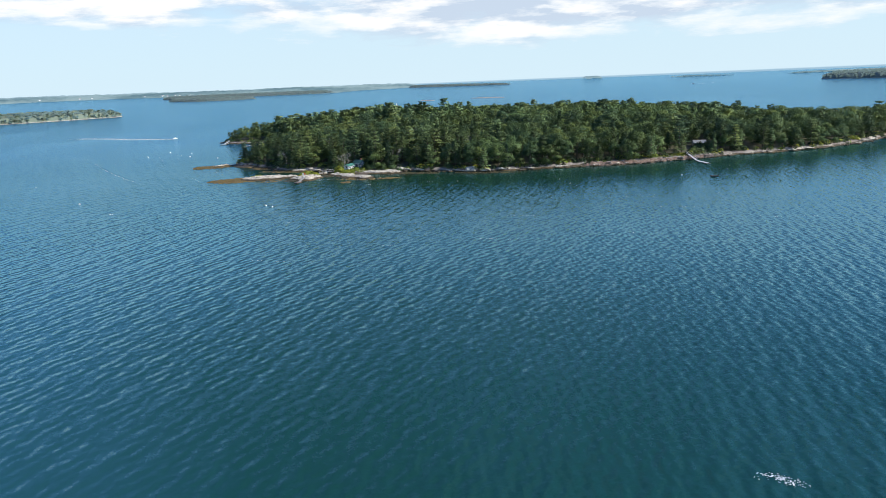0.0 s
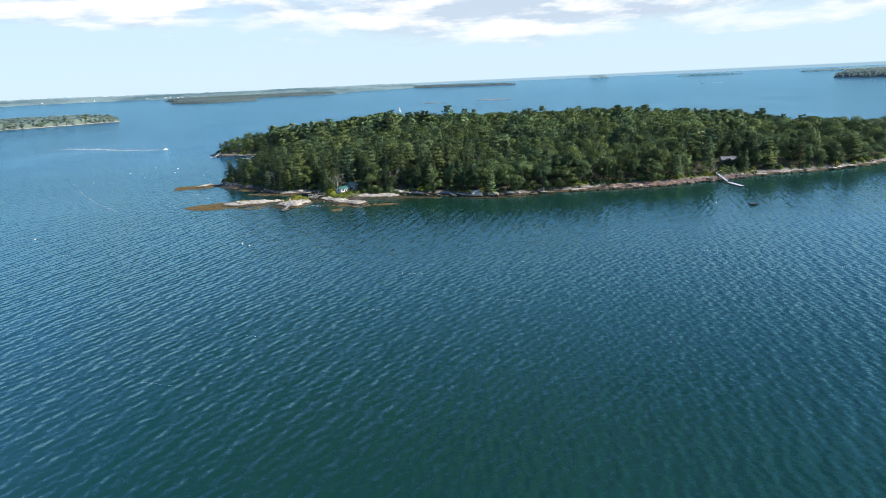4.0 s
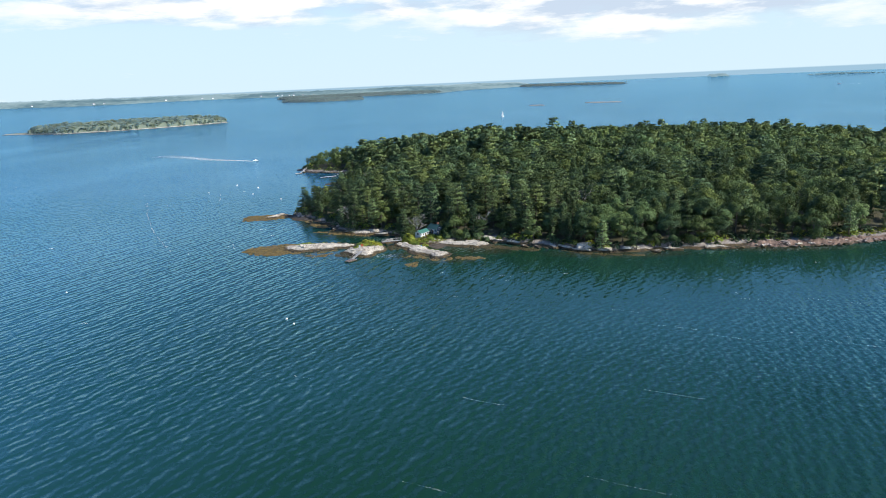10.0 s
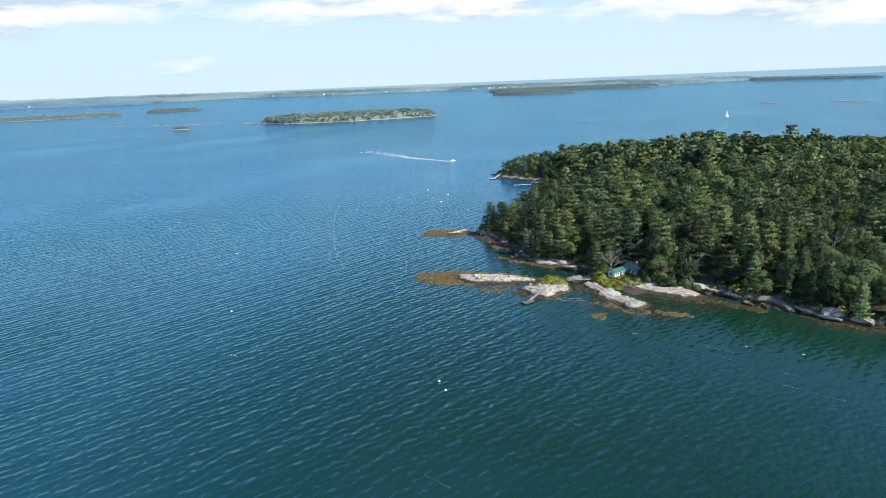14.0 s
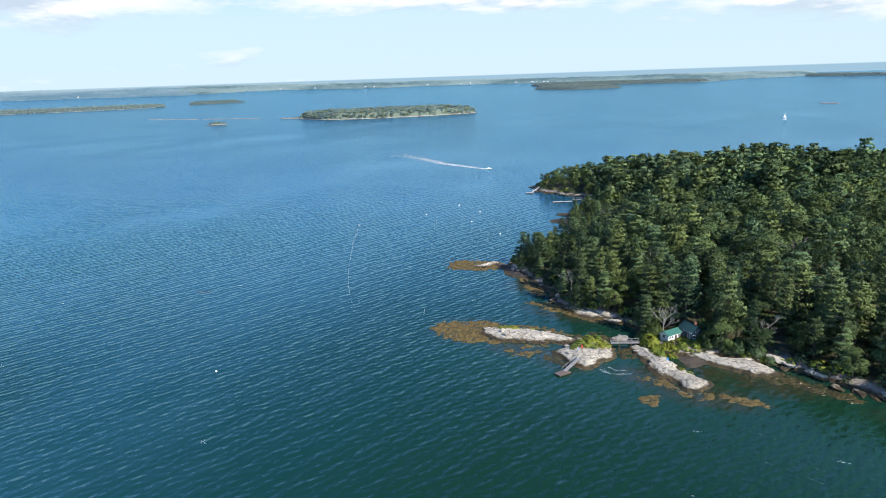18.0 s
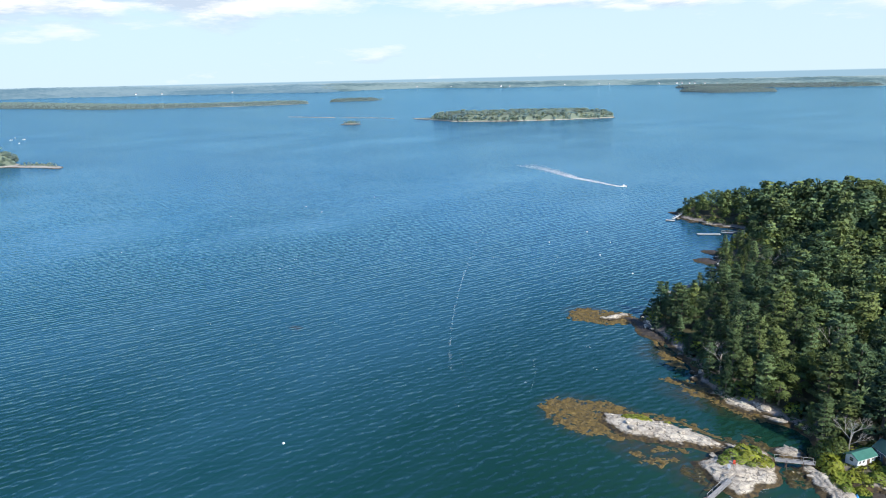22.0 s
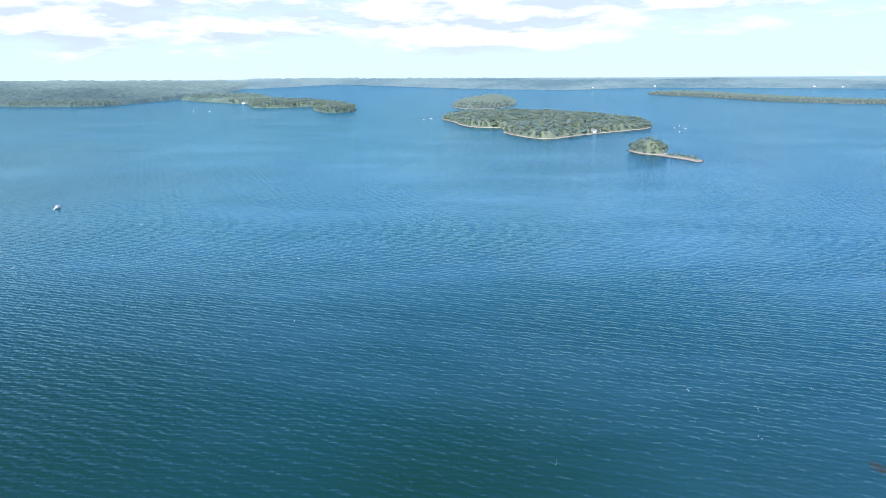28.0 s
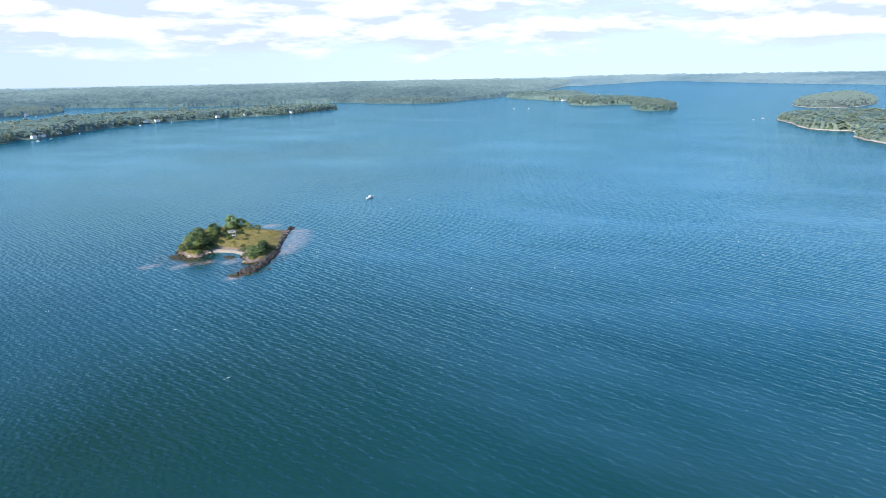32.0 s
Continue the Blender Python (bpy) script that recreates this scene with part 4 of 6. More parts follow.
far_island("island_woods", [(-1747, 192), (-1595, 226), (-1451, 260), (-1409, 325), (-1300, 322), (-1190, 366), (-1180, 395), (-1246, 450), (-1324, 525), (-1400, 600), (-1520, 620), (-1700, 560), (-1830, 420), (-1840, 260)],
           "wooded island with pale shores and white houses", 2.4, 7, 11.5, 7.4, 30, 0.36, 25, top_width=140)
far_island("island_woods", [(-2240, 250), (-2500, 190), (-2900, 250), (-3120, 350), (-2950, 420), (-2600, 420), (-2300, 350)], "long wooded island beyond the sound", 2.4, 6, 14, 11, 34, 0.32, 26, 9.0, leaves=pale_haze_leaves)
far_island("island_woods", [(1430, 2590), (1470, 2380), (1560, 2180), (1800, 2000), (2200, 2100), (2300, 2500), (1900, 2700), (1600, 2680)], "dark wooded island across open water", 2.4, 6, 17, 12, 34, 0.32, 27, 9.0, leaves=rim_haze_leaves)
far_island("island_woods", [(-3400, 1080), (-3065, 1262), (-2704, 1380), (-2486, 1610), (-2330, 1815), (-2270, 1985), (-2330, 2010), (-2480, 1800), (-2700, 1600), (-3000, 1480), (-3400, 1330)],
           "long low wooded island with a thin pale beach", 2.2, 3, 9, 8.5, 34, 0.34, 28, 9.0, leaves=pale_haze_leaves)
far_island("island_woods", [(-2295, 2130), (-2260, 2150), (-2180, 2290), (-2170, 2320), (-2230, 2300), (-2300, 2180)], "low dark wooded islet", 2.0, 3, 10, 8, 34, 0.32, 29, 7.0, leaves=rim_haze_leaves)
far_island("island_woods", [(-1262, 3300), (-1180, 3230), (-1050, 3180), (-900, 3260), (-860, 3320), (-980, 3400), (-1150, 3400)], "dark wooded head beyond the open bay", 2.4, 4, 9.5, 10, 34, 0.34, 30, 9.0, leaves=rim_haze_leaves)

far_island("island_woods", [(-1420, 3640), (-1243, 3530), (-1081, 3680), (-712, 3770), (-560, 3850), (-700, 3920), (-1100, 3850), (-1400, 3730)], "dark wooded point before the hazy coast", 2.4, 4, 9.5, 12, 30, 0.38, 41, 11.0, leaves=rim_haze_leaves)
far_island("island_woods", [(-160, 4240), (100, 4150), (300, 4090), (410, 4068), (425, 4092), (150, 4220), (-100, 4320)], "long low wooded spit on the horizon", 2.0, 3, 9, 14, 30, 0.45, 42, 11.0, leaves=rim_haze_leaves)

# bare ledges awash
for i, (points, label) in enumerate([
        ([(-1520, 1334), (-1440, 1344), (-1360, 1352), (-1365, 1358), (-1440, 1350), (-1510, 1342)], "thin line of surf-washed ledges"),
        ([(-1340, 1355), (-1240, 1384), (-1180, 1386), (-1235, 1392), (-1330, 1364)], "thin line of surf-washed ledges"),
        ([(-46, 1885), (-30, 1868), (-9, 1862), (-8, 1874), (-30, 1890)], "bare pale ledge in open water"),
        ([(95, 1930), (120, 1900), (167, 1885), (185, 1880), (175, 1900), (130, 1926)], "long bare pale ledge in open water"),
        ([(1335, 4060), (1440, 3990), (1560, 3930), (1660, 3860), (1600, 3960), (1460, 4060)], "low far island on the horizon"),
        ([(1850, 3670), (2050, 3580), (2300, 3450), (2300, 3600), (2000, 3720)], "low far island on the horizon"),
        ([(930, 4480), (990, 4420), (1060, 4440), (1040, 4500), (970, 4520)], "humped far islet on the horizon")]):
    land = Land(points, 1.6 if i < 4 else 9.0, 3.0 if i < 4 else 25.0, 0.4 if i < 6 else 10, 20.0, 3.0, 12.0, 0.4, 8.0, 80 + i)
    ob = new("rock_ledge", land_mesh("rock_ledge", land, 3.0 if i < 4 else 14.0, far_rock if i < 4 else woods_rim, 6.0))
    tagged(ob, label, "rock", "outer ledges")

# the mainland: canopy as one broken sheet, with single trees along the shore


def mainland(points, label, hills, mat, seed, step=14.0, front=0, tall=13.0, open_land=0.05, leaves=None, smooth=False):
    land = Land(points, 2.0, 6.0, hills, 500.0, 14.0, 70.0, 1.0, 30.0, seed)

    def canopy(x, y, d):
        wood = np.clip((d - 5) / (70 if smooth else 14), 0, 1)
        bumps = 8.0 * (value_noise(x / 15, y / 15, seed + 3) - 0.5) + 6.0 * (value_noise(x / 31, y / 31, seed + 4) - 0.5)
        fields = np.clip((value_noise(x / 170, y / 170, seed + 5) - open_land) * 9, 0, 1)
        return wood * fields * (tall + bumps) + 14 * np.clip(d / 300, 0, 1) * fbm(x / 420, y / 420, 3, seed + 6) * 2

    ob = new("mainland", land_mesh("mainland", land, step, mat, 14.0, canopy, smooth=smooth))
    tagged(ob, label, "woodland", kind="structure")
    if front:
        x, y, d = scatter(land, 11.0, 4.0)
        k = (d < front) & (np.hypot(x, y) < 2900)
        x, y, d = x[k], y[k], d[k]
        z = land.height(x, y)
        h = rng.normal(15, 2.5, len(x)) * np.clip(0.6 + d / 40, 0.6, 1)
        luck = rng.uniform(0, 1, len(x))
        for kind, m in (("leafy", luck < 0.5), ("pine", luck >= 0.5)):
            joined("shore_woods", kind, 80, 0.20, x[m], y[m], z[m], h[m], leaves or hazy_leaves, "trees crowding the mainland shore", 3, 1.4, 0.6)


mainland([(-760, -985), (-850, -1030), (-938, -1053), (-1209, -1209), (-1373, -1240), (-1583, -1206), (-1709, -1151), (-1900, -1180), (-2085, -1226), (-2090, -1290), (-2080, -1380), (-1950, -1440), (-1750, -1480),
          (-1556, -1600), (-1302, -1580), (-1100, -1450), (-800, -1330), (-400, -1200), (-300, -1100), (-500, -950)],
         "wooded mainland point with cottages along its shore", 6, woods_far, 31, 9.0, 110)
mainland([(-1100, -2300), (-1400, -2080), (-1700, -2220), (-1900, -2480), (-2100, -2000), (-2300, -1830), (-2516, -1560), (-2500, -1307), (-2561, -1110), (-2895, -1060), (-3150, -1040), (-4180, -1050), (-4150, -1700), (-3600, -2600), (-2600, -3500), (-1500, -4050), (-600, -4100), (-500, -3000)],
         "rolling wooded mainland behind the harbour", 22, woods_back, 32, 12.0, 160, leaves=rim_haze_leaves)
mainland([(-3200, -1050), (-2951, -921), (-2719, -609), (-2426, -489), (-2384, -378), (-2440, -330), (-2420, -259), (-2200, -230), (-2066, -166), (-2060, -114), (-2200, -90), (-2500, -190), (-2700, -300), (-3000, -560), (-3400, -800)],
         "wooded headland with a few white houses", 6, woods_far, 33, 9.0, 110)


def to_rim(front):
    """A coast, and behind it land as far as the rim of the sea."""
    back = []
    for x, y in reversed(front):
        way = Vector((x + 50, y - 150)).normalized() * 4660
        back.append((way.x - 50, way.y + 150))
    return front + back


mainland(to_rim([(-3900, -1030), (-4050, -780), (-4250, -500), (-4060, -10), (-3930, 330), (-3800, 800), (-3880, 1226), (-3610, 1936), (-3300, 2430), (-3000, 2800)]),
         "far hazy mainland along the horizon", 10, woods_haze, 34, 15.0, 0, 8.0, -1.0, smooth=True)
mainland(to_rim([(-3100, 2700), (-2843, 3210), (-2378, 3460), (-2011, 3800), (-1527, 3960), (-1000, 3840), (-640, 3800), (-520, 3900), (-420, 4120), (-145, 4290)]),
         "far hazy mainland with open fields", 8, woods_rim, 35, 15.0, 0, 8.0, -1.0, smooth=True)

# ---- bushes, undergrowth and grass ----
BUSH = [single("foliage", "shrub", 620, 0.13) for _ in range(3)]
STEM = bm_mesh("stem", rod_bm((0, 0, -0.1), (0.05, 0, 0.4), 0.05, 0.02, 5), bark)


def dark_bush():
    v, f, lean = crown("shrub", 900, 0.105)
    return mesh_from("foliage", v, f, [leaf_mat["leafy", True]], normals=lean)


DARK_BUSH = [dark_bush() for _ in range(3)]


def bush(x, y, wide, tall, label="dense yellow-green bush on the granite", forms=BUSH):
    ledge = max([MAIN.height(x, y)] + [land.height(x, y) for land in BARE.values()])
    ob = thing("bush", pose(x, y, float(ledge) - 0.1, 0, 0, rng.uniform(0, 360)), label, "bush", "shore bushes")
    size = Matrix.Diagonal((wide, wide, tall, 1))
    part("stem", STEM, ob, "", size)
    part("foliage", forms[int(rng.integers(3))], ob, "", size)


for x, y, w, h in [(-77.4, 377.0, 2.8, 1.2), (-76.6, 380, 3.4, 1.7), (-75, 382.8, 3.6, 1.9), (-72.8, 383.6, 3.2, 1.7), (-70.4, 382.0, 3.2, 1.5), (-72.6, 380.2, 3.8, 1.8),
                   (-69.6, 379.4, 2.6, 1.2), (-73.8, 377.6, 2.6, 1.1), (-76.8, 374.6, 2.2, 0.9), (-71.4, 377.2, 1.8, 0.8), (-68.6, 381.6, 2.0, 1.0)]:
    bush(x, y, w, h)
for x, y, w, h in [(-103.6, 382.6, 3.4, 0.9), (-101.6, 383.4, 3.6, 0.9), (-105.2, 382.0, 2.4, 0.7), (-100.0, 384.0, 2.4, 0.6), (-95.4, 386.2, 1.4, 0.4)]:
    bush(x, y, w, h, "low cushion of beach grass on the reef")
for x, y, w, h in [(-59.6, 391.5, 4.6, 4.6), (-57.4, 389, 5.0, 4.2), (-56, 386, 4.6, 3.2), (-54.2, 385.2, 3.8, 2.6), (-52.4, 386.8, 3.2, 1.7), (-50, 388.0, 2.6, 1.3), (-47.8, 389.6, 2.8, 1.6), (-44.6, 391.4, 2.8, 1.6), (-42.2, 395.2, 3.4, 4.0), (-42.2, 397.4, 4.2, 5.0), (-57.6, 395.4, 4.6, 4.4), (-50.6, 399.6, 3.6, 3.4), (-44.4, 401.6, 4.4, 5.0), (-47.4, 393.2, 2.0, 1.2),
                   (-51.8, 384.0, 2.2, 1.0), (-54.6, 382.6, 2.8, 1.4), (-52.6, 381.2, 2.4, 1.1), (-49.8, 384.6, 2.8, 1.4), (-40.8, 392.6, 3.4, 2.6), (-38.2, 393.8, 4.8, 5.4), (-35.2, 392.6, 3.2, 2.0), (-33.0, 394.2, 5.0, 4.2), (-30.2, 392.6, 2.6, 1.5), (-27.4, 393.8, 4.6, 3.8), (-25.2, 391.8, 2.4, 1.3),
                   (-23.4, 391.6, 3.6, 2.2), (-45.6, 376.6, 2.0, 0.8), (-43.2, 374, 2.2, 0.8)]:
    bush(x, y, w, h, "leafy green bush beside the cottages", BUSH if h < 1.8 or x < -53 and y < 390 else DARK_BUSH)

for x, y, w, h in [(162, 424, 6, 4.2), (167, 425, 5.4, 3.6), (171, 428, 5, 4.4), (158, 420, 5, 3.4), (154, 412, 5, 3.0), (160, 414, 5.4, 3.8), (150, 404, 4.4, 2.4), (165, 418, 5.4, 4.4)]:
    bush(x, y, w, h, "tall leafy bush below the grey house", DARK_BUSH)


def undergrowth():
    x, y, d = scatter(MAIN, 2.6, 0.9)
    k = (d < 7) & (y < 720) & ((x < 118) | (x > 150) | (rng.uniform(0, 1, len(x)) < 0.35)) & (rng.uniform(0, 1, len(x)) < 0.6)
    k &= ~((x > -62) & (x < -43) & (y < 391) | (np.hypot(x + 51.5, y - 393) < 5.4) | (np.hypot(x + 47, y - 397.5) < 4.2))
    x, y, d = x[k], y[k], d[k]
    z = MAIN.height(x, y) - 0.2
    h = rng.uniform(0.9, 2.6, len(x)) * np.clip(0.4 + d / 4, 0.5, 1.2)
    dark = rng.uniform(0, 1, len(x)) < 0.7
    joined("undergrowth", "shrub", 60, 0.32, x[dark], y[dark], z[dark], h[dark], leaf_mat["spruce", False], "low brush and saplings above the shore rocks", 3, 1.5)
    joined("undergrowth", "shrub", 60, 0.32, x[~dark], y[~dark], z[~dark], h[~dark], leaf_mat["shrub", False], "yellow-green brush above the shore rocks", 3, 1.4)
    x, y = rng.uniform(108, 156, 900), rng.uniform(384, 404, 900)
    d = MAIN.edge(x, y)
    k = (d > 3) & (d < 9)
    joined("meadow_grass", "shrub", 26, 0.4, x[k], y[k], MAIN.height(x[k], y[k]) - 0.1, rng.uniform(0.4, 0.9, int(k.sum())), leaf_mat["shrub", False], "tufts of long grass above the bank", 3, 1.6)

    # grass round the cottages
    x, y = rng.uniform(-60, -41, 500), rng.uniform(386, 401, 500)
    k = (MAIN.edge(x, y) > 0.5) & ~((np.hypot(x + 52.2, y - 394) < 2.4) | (np.hypot(x + 46.9, y - 397.4) < 2.6))
    joined("meadow_grass", "shrub", 26, 0.42, x[k], y[k], MAIN.height(x[k], y[k]) - 0.1, rng.uniform(0.25, 0.8, int(k.sum())), leaf_mat["shrub", False], "rough grass and low brush round the cottages", 3, 1.7)


undergrowth()


def dead_tree(x, y, tall, seed, label):
    local = random.Random(seed)
    ob = thing("dead_tree", pose(x, y, float(MAIN.height(x, y)) - 0.2), label, "tree", "dead trees")
    trunk_bm, limb_bm = rod_bm((0, 0, 0), (0.2, 0.1, tall * 0.45), 0.2, 0.14, 7), bmesh.new()

    def grow(base, way, length, r, depth):
        end = base + way * length
        rod_bm(base, end, r, r * 0.6, 5, limb_bm)
        if depth:
            for _ in range(3):
                turn = Vector((local.uniform(-1, 1), local.uniform(-1, 1), local.uniform(-0.25, 0.7)))
                grow(end - way * length * local.uniform(0, 0.4), (way + turn * 0.8).normalized(), length * local.uniform(0.55, 0.8), r * 0.6, depth - 1)

    for k in range(5):
        a = k * 1.6 + local.uniform(-0.3, 0.3)
        grow(Vector((0.08 + 0.02 * k, 0.04 + 0.01 * k, tall * (0.14 + 0.07 * k))), Vector((math.cos(a), math.sin(a), 0.9)).normalized(), tall * 0.24, 0.10, 4 if tall < 11 else 3)
    part("trunk", bm_mesh("trunk", trunk_bm, dead_wood), ob)
    part("branches", bm_mesh("branches", limb_bm, dead_wood), ob)


dead_tree(-55.4, 398.2, 10.5, 3, "bare bleached tree with forked branches behind the cottage")
for k, (x, y, tall) in enumerate([(-95, 424, 14), (-110, 534, 17), (-26.5, 399.5, 12), (-94, 592, 18), (-23, 476, 19), (-70, 445, 18), (20, 430, 18), (60, 470, 18), (-60, 520, 19)]):
    dead_tree(x, y, tall, 20 + k, "grey dead snag standing among the green trees")

# ---- buildings ----


def window(parent, m, w, h, label=""):
    """A window on the plane y = 0 of m, facing -y."""
    frame_bm = box_bm((-w / 2 - 0.09, -0.06, -h / 2 - 0.09, w / 2 + 0.09, 0.0, -h / 2), (-w / 2 - 0.09, -0.06, h / 2, w / 2 + 0.09, 0.0, h / 2 + 0.09),
                      (-w / 2 - 0.09, -0.06, -h / 2, -w / 2, 0.0, h / 2), (w / 2, -0.06, -h / 2, w / 2 + 0.09, 0.0, h / 2), (-w / 2, -0.05, -0.03, w / 2, -0.005, 0.03))
    win = part("window", bm_mesh("window", frame_bm, white_paint), parent, label, m)
    part("pane", bm_mesh("pane", box_bm((-w / 2, -0.03, -h / 2, w / 2, -0.01, h / 2)), glass), win)


def gable_house(name, m, length, width, eave, ridge, wall_mat, roof_mat, label, sides=(), ends=(), dormers=0, chimney=False, group="", door=True, over=0.35):
    """A house along its x, its middle at m. sides: windows (x, z, w, h) on the front (-y); ends: windows (y, z, w, h) on both gables."""
    ob = thing(name, m, label, "house", group)
    half = width / 2
    body = prism_bm([(-half, -1.6), (half, -1.6), (half, eave), (0, ridge), (-half, eave)], -length / 2, length / 2)
    part("wall", bm_mesh("wall", body, wall_mat), ob)
    rise = (ridge - eave) / half
    t = 0.16
    for s in (-1, 1):
        slab = prism_bm([(s * (half + over), eave - rise * over + 0.02), (0, ridge + 0.02), (0, ridge + t + 0.02), (s * (half + over), eave - rise * over + t + 0.02)], -length / 2 - over, length / 2 + over)
        roof = part("roof", bm_mesh("roof", slab, roof_mat), ob)
        # seams of the roof sheets
        count = max(2, int(length / 0.9))
        seams = bmesh.new()
        for k in range(count + 1):
            x = -length / 2 - over + 0.03 + k * (length + 2 * over - 0.06) / count
            rod_bm((x, s * (half + over), eave - rise * over + t + 0.03), (x, 0, ridge + t + 0.03), 0.025, None, 4, seams)
        part("roof_seams", bm_mesh("roof_seams", seams, roof_mat), roof)
        part("fascia", bm_mesh("fascia", box_bm((-length / 2 - over, s * (half + over) - 0.05, eave - rise * over - 0.06, length / 2 + over, s * (half + over) + 0.05, eave - rise * over + 0.05)), white_paint), ob, "white painted fascia board")
    part("ridge_cap", bm_mesh("ridge_cap", box_bm((-length / 2 - over, -0.12, ridge + t - 0.02, length / 2 + over, 0.12, ridge + t + 0.06)), roof_mat), ob)
    for x, z, w, h in sides:
        window(ob, pose(x, -half, z), w, h)
    for y, z, w, h in ends:
        window(ob, pose(length / 2, y, z, 0, 0, 90), w, h)
        window(ob, pose(-length / 2, -y, z, 0, 0, -90), w, h)
    if door:
        d = part("door", bm_mesh("door", box_bm((-0.45, -0.05, 0.0, 0.45, -0.005, 2.0), bevel=0.01), brown_wood), ob, "brown wooden door", pose(length * 0.1, -half, 0.05))
        part("handle", bm_mesh("handle", rod_bm((0.34, -0.06, 0.95), (0.34, -0.12, 0.95), 0.03, None, 6), metal), d)
    for k in range(dormers):
        x = (k + 0.5) / dormers * length * 0.8 - length * 0.4
        y = -half * 0.62
        z = eave + (ridge - eave) * 0.30
        dorm = part("dormer", bm_mesh("dormer", prism_bm([(x - 0.75, z - 0.3), (x + 0.75, z - 0.3), (x + 0.75, z + 1.0), (x, z + 1.5), (x - 0.75, z + 1.0)], -1.4, 0), wall_mat), ob, "", pose(0, y - 0.1, 0, 0, 0, -90) @ pose(0, 0, 0))
        part("dormer_roof", bm_mesh("dormer_roof", prism_bm([(x - 0.95, z + 0.95), (x, z + 1.56), (x + 0.95, z + 0.95), (x + 0.95, z + 1.08), (x, z + 1.69), (x - 0.95, z + 1.08)], -1.5, 0.15), roof_mat), dorm)
        window(dorm, pose(0.0, x, z + 0.45, 0, 0, 90), 0.8, 0.9)
    if chimney:
        part("chimney", bm_mesh("chimney", box_bm((length * 0.22 - 0.35, 0.3, ridge - 1.2, length * 0.22 + 0.35, 1.0, ridge + 0.9), bevel=0.03), plain("brick_chimney", (0.25, 0.10, 0.07), (0.38, 0.17, 0.12), 2.0, 0.9)), ob)
    return ob


def stand(x, y, land=None):
    return float((land or MAIN).height(x, y))


Z0 = stand(-52.4, 393.6)
gable_house("cottage", pose(-52.2, 394.0, Z0 + 0.1, 0, 0, 61), 5.8, 3.1, 1.9, 2.7, white_paint, green_roof, "small white cottage with a green metal roof above the rocks",
            [(-2.1, 1.2, 0.6, 0.8), (-1.0, 1.2, 0.6, 0.8), (2.0, 1.2, 0.9, 0.8)], [(0, 1.3, 0.9, 0.9)])
gable_house("house", pose(-46.9, 397.4, Z0 + 0.1, 0, 0, -42), 5.8, 3.6, 2.9, 4.4, blue_shingle, dark_roof, "two-storey blue-grey shingled house with a dark green roof",
            [(-2.1, 1.2, 0.7, 1.0), (-1.1, 1.2, 0.7, 1.0), (1.5, 1.2, 0.7, 1.0), (2.3, 1.2, 0.6, 1.0), (-1.4, 2.5, 0.8, 0.7), (1.2, 2.5, 0.8, 0.7)],
            [(-0.9, 1.2, 0.7, 1.0), (0.9, 1.2, 0.7, 1.0), (0, 2.9, 0.7, 0.8)], 0, True)
gable_house("house", pose(166, 434, stand(166, 434), 0, 0, -10), 9, 5.5, 2.5, 3.8, grey_wood, grey_roof, "low grey house in a clearing above the pier", [(-3, 1.4, 1.2, 1.1), (-1.2, 1.4, 1.2, 1.1), (2.8, 1.4, 1.4, 1.1)], [(0, 1.4, 1.2, 1.1)])
gable_house("boathouse", pose(-133, 497, stand(-133, 497) + 0.3, 0, 0, -70), 5.5, 3.6, 2.0, 3.2, white_paint, grey_roof, "small white boathouse at the edge of the wood", [(1.5, 1.2, 0.8, 0.8)], [])
gable_house("house", pose(-126, 471, stand(-126, 471), 0, 0, -60), 6.5, 4.4, 2.3, 3.8, blue_shingle, grey_roof, "dark cottage half hidden among shore trees", [(-2, 1.4, 0.9, 1.0), (2, 1.4, 0.9, 1.0)], [(0, 1.4, 0.9, 1.0)])

# ---- footbridge, gangways, docks ----


def deck(name, a, b, wide, label, mat, rails=True, posts=(), plank=0.28, thick=0.06, category="dock", lower=1.5):
    """Planks on two beams from a to b, with posts down into the water and hand rails."""
    a, b = Vector(a), Vector(b)
    length = (b - a).length
    turn = (b - a).to_track_quat("X", "Z").to_matrix().to_4x4()
    ob = thing(name, Matrix.Translation(a) @ turn, label, category)
    n = max(2, int(length / plank))
    shared = bm_mesh("plank", box_bm((0.012, -wide / 2, -thick, length / n - 0.012, wide / 2, 0), bevel=0.006), mat)
    for k in range(n):
        part("plank", shared, ob, "", pose(k * length / n, rng.uniform(-0.02, 0.02), rng.uniform(-0.006, 0.006)))
    for s in (-1, 1):
        part("beam", bm_mesh("beam", box_bm((0, s * wide * 0.36 - 0.07, -thick - 0.22, length, s * wide * 0.36 + 0.07, -thick - 0.004), bevel=0.01), brown_wood), ob)
        if rails:
            part("rail", bm_mesh("rail", box_bm((0, s * wide / 2 - 0.04, 0.92, length, s * wide / 2 + 0.04, 1.0), bevel=0.01), mat), ob)
            count = max(2, int(length / 1.8))
            for k in range(count + 1):
                part("rail_post", bm_mesh("rail_post", box_bm((k * length / count - 0.04, s * wide / 2 - 0.035, -0.1, k * length / count + 0.04, s * wide / 2 + 0.035, 0.92)), mat), ob)
    for u in posts:
        for s in (-1, 1):
            part("post", bm_mesh("post", rod_bm((u * length, s * wide * 0.4, -lower), (u * length, s * wide * 0.4, 0.3), 0.11, 0.1, 7), brown_wood), ob)
    return ob


